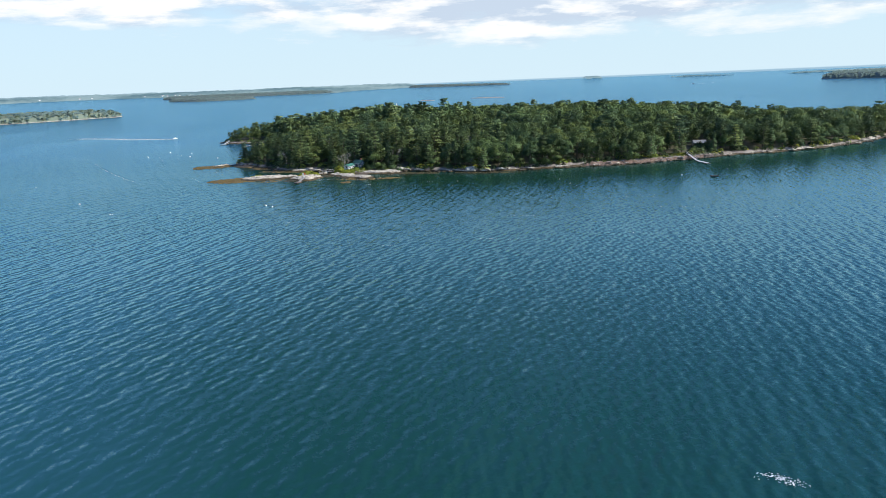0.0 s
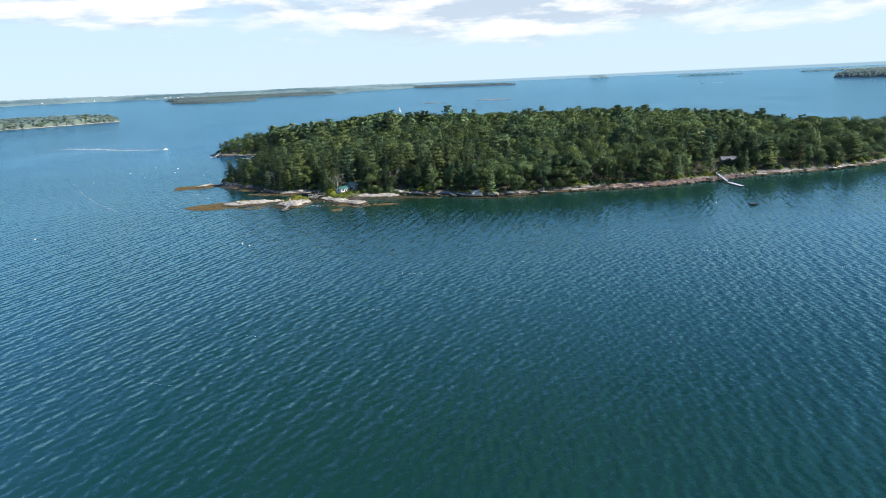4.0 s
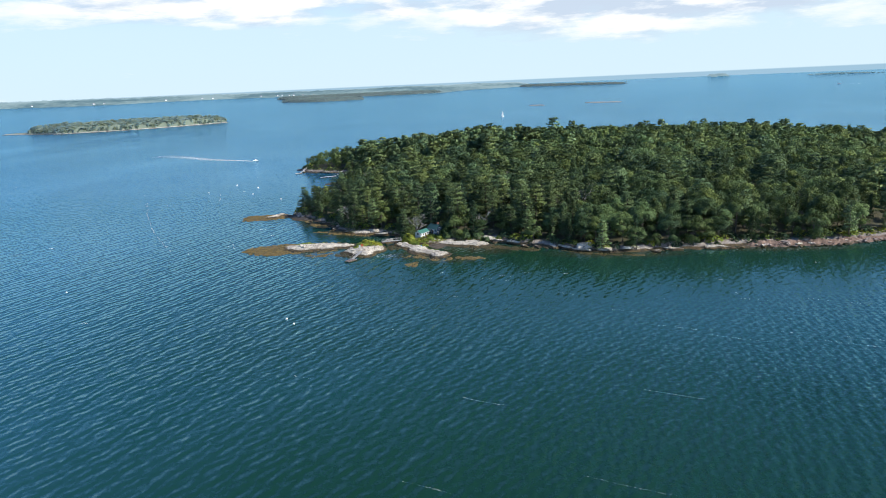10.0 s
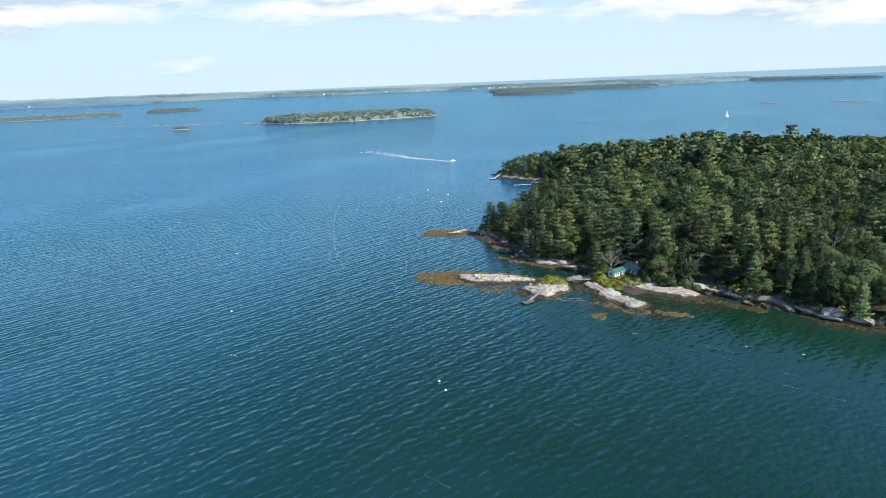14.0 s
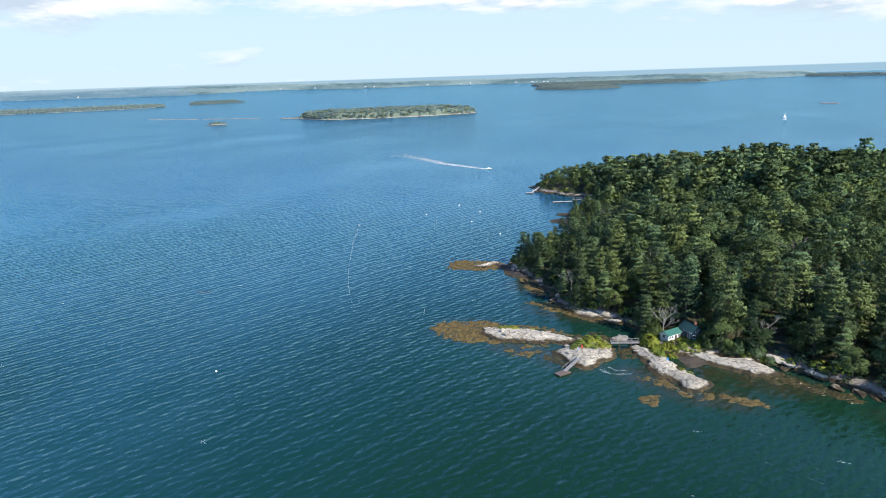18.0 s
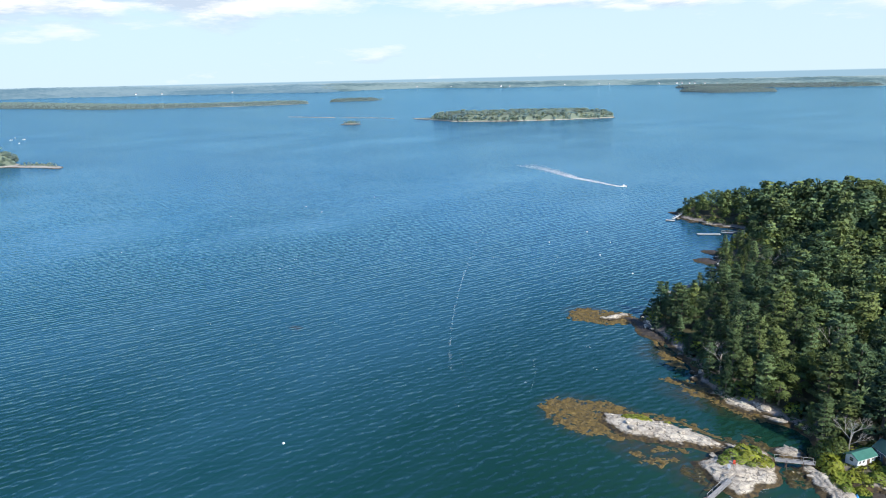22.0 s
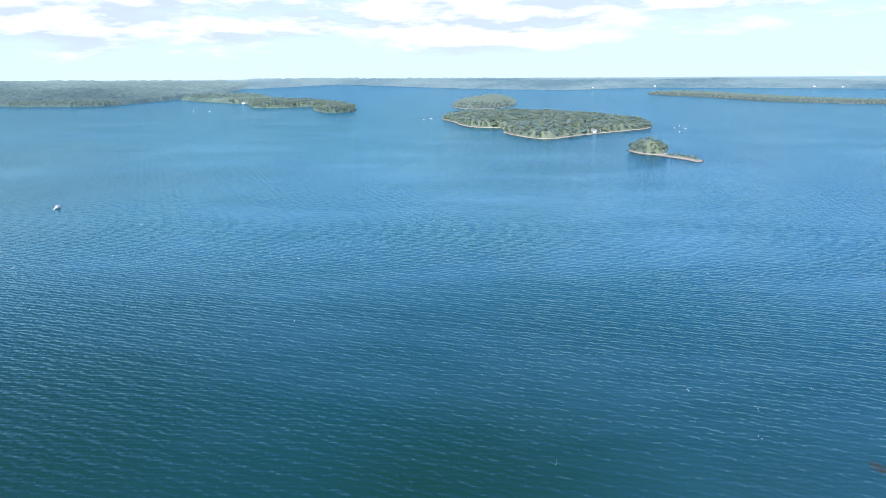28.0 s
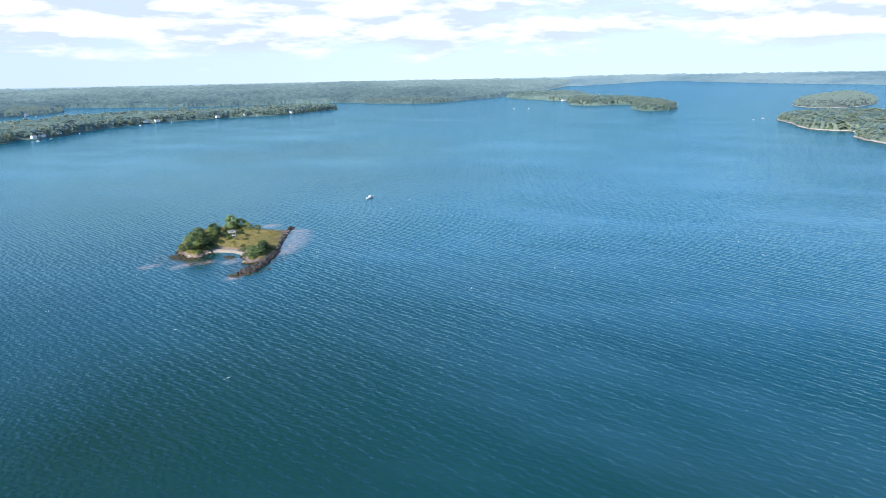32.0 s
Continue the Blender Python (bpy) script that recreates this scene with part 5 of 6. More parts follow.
def pontoon(m, length, wide, label, mat=None):
    ob = thing("float", m, label, "dock", "floating docks")
    n = int(length / 0.3)
    shared = bm_mesh("plank", box_bm((0.01, -wide / 2, 0.38, length / n - 0.01, wide / 2, 0.43)), mat or float_deck)
    for k in range(n):
        part("plank", shared, ob, "", pose(-length / 2 + k * length / n, 0, 0))
    for s in (-1, 1):
        part("side_beam", bm_mesh("side_beam", box_bm((-length / 2, s * wide / 2 - 0.09, 0.1, length / 2, s * wide / 2 + 0.09, 0.372), bevel=0.02), brown_wood), ob)
    for u in (-0.35, 0.35):
        part("pontoon", bm_mesh("pontoon", box_bm((u * length - 0.6, -wide * 0.4, -0.25, u * length + 0.6, wide * 0.4, 0.2), bevel=0.08), hull_dark), ob)
    for u, s in ((-0.46, -1), (-0.46, 1), (0.46, -1), (0.46, 1)):
        part("cleat", bm_mesh("cleat", box_bm((u * length - 0.14, s * wide * 0.44 - 0.03, 0.434, u * length + 0.14, s * wide * 0.44 + 0.03, 0.52), bevel=0.01), metal), ob)
    return ob


deck("footbridge", (-67.8, 382.6, 2.3), (-60.2, 386.4, 2.3), 1.4, "weathered grey wooden footbridge between granite ledges", grey_wood, True, (0.3, 0.72), lower=2.6, category="bridge")
deck("gangway", (-73.3, 368.8, 1.75), (-75.0, 360.6, 0.5), 1.2, "grey wooden gangway leading down to the float", grey_wood, True, (), category="gangway")
pontoon(pose(-75.2, 359.4, 0, 0, 0, 62), 4.4, 2.4, "small brown timber float at the end of a gangway")
deck("pier", (144.8, 400, 3.1), (143.9, 381, 0.75), 1.3, "long pale wooden gangway sloping down from the bank", pale_wood, True, (0.25, 0.5), lower=2.2, category="pier")
pontoon(pose(144.8, 373.6, 0, 0, 0, 96), 13, 2.0, "long pale floating dock off the wooded shore", pale_wood)
deck("pier", (-151, 620.5, 1.7), (-160.5, 617.5, 1.4), 1.6, "narrow grey pier in the northern cove", grey_wood, True, (0.3, 0.7), lower=2.0, category="pier")
pontoon(pose(-166.4, 613.6, 0, 0, 0, 34), 13, 2.6, "pale floating dock in the northern cove", pale_wood)
pontoon(pose(-140, 497, 0, 0, 0, 20), 5, 2.6, "pale float beside the boathouse", grey_wood)
deck("gangway", (-197.5, 654, 2.6), (-199.3, 641.5, 0.6), 1.3, "pale wooden gangway at the northern point", pale_wood, True, (0.35,), lower=2.4, category="gangway")
pontoon(pose(-199.6, 638.4, 0, 0, 0, 15), 5.5, 2.6, "small white float below the northern point", pale_wood)
for points, label in (([(-157, 574), (-150, 578.5), (-140, 575), (-138, 569), (-149, 569.5)], "low dark wet ledge in the northern cove"),
                      ([(-153, 555), (-148, 561), (-138, 558), (-136, 549), (-147, 550.5)], "low dark weedy ledge in the northern cove"),
                      ([(-142, 454.5), (-136, 451), (-129, 442.5), (-120, 442), (-123, 448), (-133, 456), (-139, 459)], "low dark ledge at the foot of the wooded cape"),
                      ([(-212, 664), (-205, 667), (-200, 662), (-206, 659)], "dark ledge awash off the northern point")):
    ledge = Land(points, 0.9, 1.6, 0.3, 5, 1.2, 3.0, 0.4, 2.2, 21 + len(label), 0.5, 20)
    tagged(new("rock_ledge", land_mesh("rock_ledge", ledge, 0.5, black_ledge, 2.0, smooth=False)), label, "rock", "cove ledges")


# ---- small things on the rocks ----
def beach_chair(x, y, z):
    ob = thing("beach_chair", pose(x, y, z, 0, 0, 20), "red beach chair standing among the bushes", "chair")
    ob.matrix_basis = ob.matrix_basis @ Matrix.Diagonal((0.6, 0.6, 0.6, 1))
    part("seat", bm_mesh("seat", box_bm((-0.45, -0.4, 0.35, 0.45, 0.4, 0.43), bevel=0.02), red_cloth), ob)
    part("backrest", bm_mesh("backrest", prism_bm([(0.36, 0.35), (0.78, 1.5), (0.70, 1.53), (0.28, 0.38)], -0.45, 0.45), red_cloth), ob)
    for u in (-0.42, 0.42):
        for v in (-0.35, 0.35):
            part("leg", bm_mesh("leg", box_bm((u - 0.04, v - 0.04, -0.3, u + 0.04, v + 0.04, 0.345)), red_cloth), ob)
        part("armrest", bm_mesh("armrest", box_bm((u - 0.09, -0.45, 0.62, u + 0.09, 0.5, 0.67)), red_cloth), ob)


beach_chair(-74.4, 374.4, float(BARE["islet"].height(-74.4, 374.4)) + 0.08)
post = thing("sign_post", pose(-74.8, 372.0, float(BARE["islet"].height(-74.8, 372.0)) - 0.1), "white painted board on a short post", "sign")
part("post", bm_mesh("post", box_bm((-0.06, -0.06, 0, 0.06, 0.06, 1.2)), white_paint), post)
part("board", bm_mesh("board", box_bm((-0.35, -0.10, 0.5, 0.35, -0.062, 1.4), bevel=0.01), white_paint), post)
tent = thing("beach_tent", pose(-50.3, 380.8, float(BARE["point"].height(-50.3, 380.8)) - 0.05, 0, 0, 30), "small blue and white beach tent on the rocks", "tent")
bm = bmesh.new()
bmesh.ops.create_cone(bm, cap_ends=True, segments=6, radius1=0.55, radius2=0.05, depth=0.9, matrix=pose(0, 0, 0.45))
part("canopy", bm_mesh("canopy", bm, blue_cloth), tent)
part("door_flap", bm_mesh("door_flap", prism_bm([(-0.3, 0.02), (0.3, 0.02), (0.0, 0.6)], -0.60, -0.48), white_paint), tent, "white door flap")

COVE = Land([(-47.8, 385.4), (-46.2, 381.4), (-44, 379), (-41.5, 381), (-38.6, 384.4), (-41, 389), (-45, 389.4)], 0.32, 2.2, 0.4, 5, 0.8, 2.5, 0.25, 2.0, 54)
cove_sand = plain("cove_sand", (0.040, 0.032, 0.024), (0.135, 0.105, 0.078), 1.5, 0.95, relief=0.08)
tagged(new("beach", land_mesh("beach", COVE, 0.4, cove_sand, 1.0)), "brown gravel beach at the head of a tidal cove", "beach", kind="structure")

# ---- boulders along the shores: children of the ground they lie on ----


def boulder_meshes(count, mat):
    made = []
    for k in range(count):
        b = bmesh.new()
        bmesh.ops.create_icosphere(b, subdivisions=2, radius=1.0)
        off = Vector((k * 7.3, k * 3.1, 0))
        for v in b.verts:
            q = v.co.copy()
            f = 1 + 0.45 * noise.noise(q * 1.1 + off) + 0.18 * noise.noise(q * 2.7 + off)
            v.co = Vector((q.x * f * 1.25, q.y * f * 0.85, max(-0.5, q.z * f * 0.62)))
            v.co = Vector([round(c * 1.9) / 1.9 * 0.62 + c * 0.38 for c in v.co])
        made.append(bm_mesh("boulder", b, mat))
    return made


PALE_STONES, RED_STONES = boulder_meshes(7, granite), boulder_meshes(4, dark_rock)


def shore_boulders():
    ring = MAIN.ring
    made = 0
    for (ax, ay), (bx, by) in zip(ring, np.roll(ring, -1, 0)):
        mx, my = (ax + bx) / 2, (ay + by) / 2
        if my > 660 or mx > 320 or (mx < -60 and rng.uniform() < 0.5):
            continue
        run = math.hypot(bx - ax, by - ay)
        for k in range(int(run / 2.5) + (rng.uniform() < 0.6)):
            if made > 298:
                return
            t = rng.uniform(0, 1)
            x, y = ax + (bx - ax) * t + rng.normal(0, 1.2), ay + (by - ay) * t + rng.normal(0, 1.2)
            red = 84 < x < 152 and rng.uniform() < 0.75
            s = (0.45 + 1.7 * rng.uniform() ** 2.2) * (0.6 if red else 1.0)
            ob = part("boulder", (RED_STONES if red else PALE_STONES)[int(rng.integers(4 if red else 7))], ground)
            ob.matrix_basis = pose(x, y, max(0.0, stand(x, y)) + 0.05 * s, rng.uniform(-12, 12), rng.uniform(-12, 12), math.degrees(math.atan2(by - ay, bx - ax)) + rng.normal(0, 22)) @ Matrix.Diagonal((s * rng.uniform(1.0, 2.4), s, s * rng.uniform(0.5, 1.0), 1))
            made += 1


shore_boulders()
BANK = Land([(84, 378.6), (110, 381), (141, 389.6), (158, 395), (157, 399), (140, 394.5), (109, 387), (84, 384)], 1.5, 1.3, 0.3, 4, 1.8, 4.0, 0.9, 2.2, 19)
earth = plain("red_earth", (0.085, 0.055, 0.040), (0.30, 0.20, 0.15), 1.1, 0.95, relief=0.25)
earth_bank = tagged(new("earth_bank", land_mesh("earth_bank", BANK, 0.6, earth, 2.0, smooth=False)), "bare reddish earth bank above the tide line", "bank", kind="structure")
for k in range(110):
    a, b = BANK.ring[k % 24], BANK.ring[k % 24 + 1]
    p = a + (b - a) * rng.uniform() + rng.normal(0, 0.8, 2)
    s = rng.uniform(0.35, 1.1)
    st = part("boulder", (PALE_STONES if k % 3 == 0 else RED_STONES)[int(rng.integers(4))], earth_bank)
    st.matrix_basis = pose(p[0], p[1], max(0.1, stand(p[0], p[1], BANK)) + 0.05, rng.uniform(-12, 12), rng.uniform(-12, 12), rng.uniform(0, 360)) @ Matrix.Diagonal((s * 1.4, s, s * 0.8, 1))
for ob in [o for o in scene.collection.objects if o.name.startswith("rock_ledge") and "bare" in o.get("group", "")]:
    lo = np.array([v.co[:] for v in ob.data.vertices])
    high = lo[lo[:, 2] > 0.5]
    for k in range(max(5, len(high) // 240)):
        p = high[int(rng.integers(len(high)))]
        s = rng.uniform(0.35, 1.1)
        st = part("boulder", PALE_STONES[int(rng.integers(7))], ob)
        st.matrix_basis = pose(p[0], p[1], p[2] - 0.1 * s, rng.uniform(-10, 10), rng.uniform(-10, 10), rng.uniform(0, 360)) @ Matrix.Diagonal((s * 1.5, s, s * 0.7, 1))

# ---- the small islet with a summer house ----
HOME = Land([(-381.5, -57), (-374.9, -40), (-375.7, -32), (-385, -34), (-393.6, -36), (-396, -24), (-394, -13), (-385.6, -5), (-379.2, 4), (-384, 9), (-403.9, 2), (-440.8, -24), (-452, -33), (-447.6, -39), (-447.1, -50), (-449.1, -66), (-441.4, -77), (-430.4, -85), (-410.6, -77)],
            1.5, 0.8, 1.7, 12, 1.8, 4.0, 0.8, 2.6, 51)
home_mat = rock_material("islet_ground", (0.11, 0.082, 0.068), (0.30, 0.23, 0.185), 0.55, 1.3, ((0.10, 0.115, 0.030), (0.30, 0.215, 0.060)))
home = tagged(new("islet_ground", land_mesh("islet_ground", HOME, 0.8, home_mat, 3.0)), "small grassy islet with a reddish rocky rim", "island", kind="structure")
SPINE = Land([(-361, 13), (-359.5, 17), (-365, 20), (-379, 16.8), (-404, 3), (-424, -11.8), (-441, -23), (-455, -31.8), (-464, -35), (-459.5, -36.5), (-447, -29), (-430, -17), (-404, -1), (-384, 9)],
             1.5, 0.8, 0.4, 4, 2.2, 3.2, 1.5, 1.8, 52, 0.5)
tagged(new("rock_ledge", land_mesh("rock_ledge", SPINE, 0.45, black_ledge, 3.0, smooth=False)), "dark slanting ledge along the islet's side", "rock", "islet ledges")
BEACH = Land([(-389, -35), (-394, -36), (-397, -25), (-395, -13), (-387, -5), (-391, -11), (-393, -22)], 0.9, 1.6, 0.2, 4, 0.3, 3.0, 0.05, 2.0, 53)
beach_mat = plain("pale_beach", (0.26, 0.22, 0.175), (0.44, 0.385, 0.32), 1.2, 0.95)
tagged(new("beach", land_mesh("beach", BEACH, 0.6, beach_mat, 1.0, lambda x, y, d: np.where(d > 0, 0.25, 0))), "pale shingle beach in the islet's cove", "beach", kind="structure")
for i, (points, mat) in enumerate([
                                   ([(-370, -52), (-366, -36), (-372, -30), (-378, -32), (-376, -48)], weed_wet), ([(-385, -22), (-380, -14), (-384, -10), (-389, -17)], weed_wet), ([(-358, 10), (-354, 16), (-364, 24), (-376, 22), (-364, 20)], weed_wet)]):
    weed_mat(points, mat, 90 + i)
home_trees = [("leafy", -433.7, -63, 11, 1.3), ("leafy", -437, -59, 8, 1.4), ("leafy", -430, -60, 7, 1.6), ("leafy", -388, -38.5, 7.5, 1.5), ("leafy", -403, -60, 9, 1.3), ("leafy", -399, -57, 9.5, 1.3), ("leafy", -384.5, -41, 8, 1.4), ("leafy", -412, -57, 9.5, 1.2), ("leafy", -407, -53, 9, 1.2), ("leafy", -417, -61, 9, 1.1), ("pine", -386, -43, 9, 1.4), ("pine", -389.5, -52, 9.5, 1.3),
              ("leafy", -391, -44, 9.5, 1.2), ("leafy", -384, -48, 7, 1.3), ("leafy", -395, -52, 8.5, 1.2), ("leafy", -398, -46, 7.5, 1.3), ("pine", -381, -43, 6.5, 1.5), ("pine", -391, 1, 6, 1.5), ("leafy", -387.5, -1, 5.5, 1.6), ("pine", -396, -2, 6, 1.5),
              ("leafy", -401, -4, 6, 1.5), ("leafy", -393, -7, 5, 1.6), ("leafy", -405, -9, 5, 1.5), ("leafy", -439, -54, 6, 1.4), ("leafy", -443, -49, 4.5, 1.5)]


def low_crown(kind):
    p, out = leafy_points(1300, 0.40, -0.06, 30)
    p[:, 2] = np.maximum(p[:, 2], 0.01)
    v, f, lean = sprays(p, out, 0.07, 0.5)
    return mesh_from("crown", v, f, [leaf_mat[kind, True]], normals=lean)


LOW = {k: [low_crown("pine") for _ in range(2)] for k in ("pine", "leafy")}
LOW_SHRUB = []
for k in range(2):
    v, f, lean = crown("shrub", 420, 0.14)
    LOW_SHRUB.append(mesh_from("foliage", v, f, [leaf_mat["leafy", True]], normals=lean))
for k, x, y, h, w in home_trees:
    h *= 0.82
    w *= 1.2
    tree = thing(k + "_tree", pose(x, y, stand(x, y, HOME) - 0.2, 0, 0, rng.uniform(0, 360)), "low wind-shaped tree on the small islet", "tree", "trees on the islet")
    size = Matrix.Diagonal((h * w, h * w, h * 0.92, 1))
    part("trunk", TRUNK["leafy"], tree, "", size)
    part("crown", LOW[k][int(rng.integers(2))], tree, "", size)
for x, y, w, h in [(-426, -56, 4, 2.2), (-423, -44, 3, 1.5), (-416, -46, 3.4, 1.6), (-410, -46, 3, 1.5), (-408, -40, 3.6, 1.8), (-404, -48, 3.6, 2.2), (-430, -52, 3.6, 1.8), (-436, -48, 3, 1.4), (-400, -14, 3.6, 2.0), (-396, -10, 4, 2.4), (-388, 2, 4, 2.2),
                   (-409, -5, 3.4, 1.6), (-399, 0, 3.6, 1.8), (-420, -36, 2.6, 1.2), (-428, -34, 2.2, 0.9), (-401, -40, 3.4, 1.8), (-441, -58, 3.4, 1.8), (-380, -36.5, 4.2, 2.6), (-379, -48, 4.4, 2.8), (-384, -54, 4.6, 3.0), (-389, -37, 3.6, 2.2), (-394, -41, 3.8, 2.4), (-384, 3, 4.0, 2.2), (-393, 3, 4.4, 2.6), (-387, -4, 3.6, 2.0), (-404, -1, 3.8, 2.0), (-398, -62, 4.4, 3.0), (-412, -68, 4.2, 2.6), (-425, -66, 4.0, 2.4), (-417, -52, 3.6, 2.4), (-424, -58, 4.2, 2.8), (-417.5, -46.5, 3.8, 2.2), (-421, -45, 3.2, 1.7), (-425.5, -48, 3.4, 2.2), (-413, -42, 3.4, 1.6), (-405, -33, 3.0, 1.3), (-412, -30, 3.2, 1.2), (-402, -22, 3.2, 1.4), (-397, -17, 3.6, 1.8)]:
    ob = thing("bush", pose(x, y, stand(x, y, HOME) - 0.1, 0, 0, rng.uniform(0, 360)), "rounded green shrub on the islet's meadow", "bush", "islet shrubs")
    part("stem", STEM, ob, "", Matrix.Diagonal((w, w, h, 1)))
    part("foliage", LOW_SHRUB[int(rng.integers(2))], ob, "", Matrix.Diagonal((w, w, h, 1)))
ring = HOME.ring
for k in range(90):
    a, b = ring[k % len(ring)], ring[(k + 1) % len(ring)]
    p = a + (b - a) * rng.uniform()
    s = rng.uniform(0.5, 1.5)
    st = part("boulder", (RED_STONES if k % 3 else PALE_STONES)[int(rng.integers(4))], home)
    st.matrix_basis = pose(p[0] + rng.normal(0, 0.7), p[1] + rng.normal(0, 0.7), 0.3, rng.uniform(-12, 12), rng.uniform(-12, 12), rng.uniform(0, 360)) @ Matrix.Diagonal((s * 1.4, s, s * 0.8, 1))
x, y, d = scatter(HOME, 1.7, 1.6)
joined("meadow_grass", "shrub", 24, 0.5, x, y, HOME.height(x, y) - 0.15, rng.uniform(0.15, 0.5, len(x)), leaf_mat["grass", False], "rough yellow-green meadow covering the islet", 3, 1.8)
gable_house("summer_house", pose(-421, -50, stand(-421, -50, HOME) + 0.1, 0, 0, 118), 5.2, 3.6, 1.6, 2.5, brown_wood, weathered_roof, "grey summer house among the islet's trees", [(-2.2, 1.3, 0.8, 0.9), (-1.0, 1.3, 0.8, 0.9), (2.2, 1.3, 0.8, 0.9)], [(0, 1.3, 0.8, 0.9)])
gable_house("shed", pose(-414.5, -42, stand(-414.5, -42, HOME) + 0.1, 0, 0, 118), 1.7, 1.4, 1.3, 1.7, white_paint, grey_roof, "small white shed on the islet's meadow", door=True)

# ---- boats ----


def hull_mesh(length, beam, depth, mat, name="hull"):
    b = bmesh.new()
    rings = []
    for k in range(9):
        u = k / 8
        w = beam / 2 * (1 - max(0, u - 0.35) ** 2 / 0.4225) * (0.86 + 0.14 * min(1, u * 3))
        w = max(w, 0.03)
        rise = 0.25 * depth * u * u
        x = (u - 0.5) * length
        rings.append([b.verts.new((x, -w, depth * 0.62 + rise)), b.verts.new((x, -w * 0.82, 0)), b.verts.new((x, 0, -depth * 0.3 * (1 - u * 0.7))), b.verts.new((x, w * 0.82, 0)), b.verts.new((x, w, depth * 0.62 + rise))])
    for r, q in zip(rings, rings[1:]):
        for i in range(4):
            b.faces.new((r[i], q[i], q[i + 1], r[i + 1]))
        b.faces.new((r[4], q[4], q[0], r[0]))
    b.faces.new(rings[0])
    b.faces.new(rings[-1][::-1])
    bmesh.ops.recalc_face_normals(b, faces=b.faces[:])
    return bm_mesh(name, b, mat)


def motor_boat(m, length, label, cabin=True, group="", mat=None):
    ob = thing("motor_boat", m, label, "boat", group)
    beam = length * 0.32
    part("hull", hull_mesh(length, beam, length * 0.17, mat or hull_white), ob)
    part("coaming", bm_mesh("coaming", box_bm((-length * 0.46, -beam * 0.40, length * 0.09, length * 0.1, beam * 0.40, length * 0.125), bevel=0.03), mat or hull_white), ob)
    if cabin:
        part("cabin", bm_mesh("cabin", prism_bm([(-length * 0.12, length * 0.1), (length * 0.2, length * 0.1), (length * 0.12, length * 0.27), (-length * 0.12, length * 0.27)], -beam * 0.32, beam * 0.32), hull_white), ob, "", pose(0, 0, 0, 0, 0, -90))
        part("windscreen", bm_mesh("windscreen", box_bm((length * 0.125, -beam * 0.28, length * 0.17, length * 0.165, beam * 0.28, length * 0.25), bevel=0.01), glass), ob)
    part("outboard", bm_mesh("outboard", box_bm((-length * 0.55, -0.22, length * 0.02, -length * 0.49, 0.22, length * 0.19), bevel=0.05), hull_dark), ob)


def sail_boat(m, length, label, sails=True, group=""):
    ob = thing("sail_boat", m, label, "boat", group)
    part("hull", hull_mesh(length, length * 0.3, length * 0.15, hull_white), ob)
    part("cabin", bm_mesh("cabin", box_bm((-length * 0.12, -length * 0.08, length * 0.09, length * 0.2, length * 0.08, length * 0.17), bevel=0.08), white_paint), ob)
    part("mast", bm_mesh("mast", rod_bm((length * 0.1, 0, 0.1), (length * 0.1, 0, length * 1.25), 0.09, 0.05, 6), metal), ob)
    part("boom", bm_mesh("boom", rod_bm((length * 0.1, 0, length * 0.24), (-length * 0.38, 0.5, length * 0.24), 0.06, 0.05, 6), metal), ob)
    if sails:
        for name, tri in (("mainsail", ((0.08, 0, 0.27), (-0.36, 0.06, 0.27), (0.09, 0, 1.2))), ("jib", ((0.47, 0, 0.18), (0.13, 0.05, 0.22), (0.11, 0, 1.1)))):
            b = bmesh.new()
            p = [Vector(c) * length for c in tri]
            mid = [(p[i] + p[(i + 1) % 3]) / 2 + Vector((0, 0.04 * length, 0)) for i in range(3)]
            f = [b.verts.new(c) for c in p]
            g = [b.verts.new(c) for c in mid]
            for face in ((f[0], g[0], g[2]), (g[0], f[1], g[1]), (g[2], g[1], f[2]), (g[0], g[1], g[2])):
                b.faces.new(face)
            bmesh.ops.solidify(b, geom=b.faces[:], thickness=0.04)
            part(name, bm_mesh(name, b, sail_cloth), ob)


motor_boat(pose(-284, 745, 0.35, 0, -3, -111), 6.2, "white motor boat speeding over the sound")
motor_boat(pose(-584, -55, 0.2, 0, 0, 175), 8, "white lobster boat lying off the islet")
sail_boat(pose(-80, 1381, 0.3, 0, 0, 60), 9.5, "white sailing boat under sail beyond the island")
motor_boat(pose(130.7, 321.5, 0.1, 0, 0, 8), 4.0, "dark open dinghy on a mooring", False, mat=hull_dark)
for k, (x, y) in enumerate([(-1465, 675), (-1412, 651), (-1403, 669), (-1316, 633), (-2137, -578), (-2140, -531), (-1753, 164), (-1700, 150)]):
    if k % 2:
        motor_boat(pose(x, y, 0.2, 0, 0, k * 47), 5.5, "white motor boat on a far mooring", True, "moored boats")
    else:
        sail_boat(pose(x, y, 0.2, 0, 0, k * 47), 6.5, "white sailing boat on a far mooring, sails down", False, "moored boats")
for k, (x, y) in enumerate([(-900, -1010), (-1010, -1085), (-860, -985), (-1240, -1190), (-1350, -1210), (-1480, -2080), (-1560, -2100), (-1620, -2130), (-1500, -2050)]):
    motor_boat(pose(x, y, 0.2, 0, 0, k * 61), 7, "white motor boat near the mainland shore", True, "moored boats")


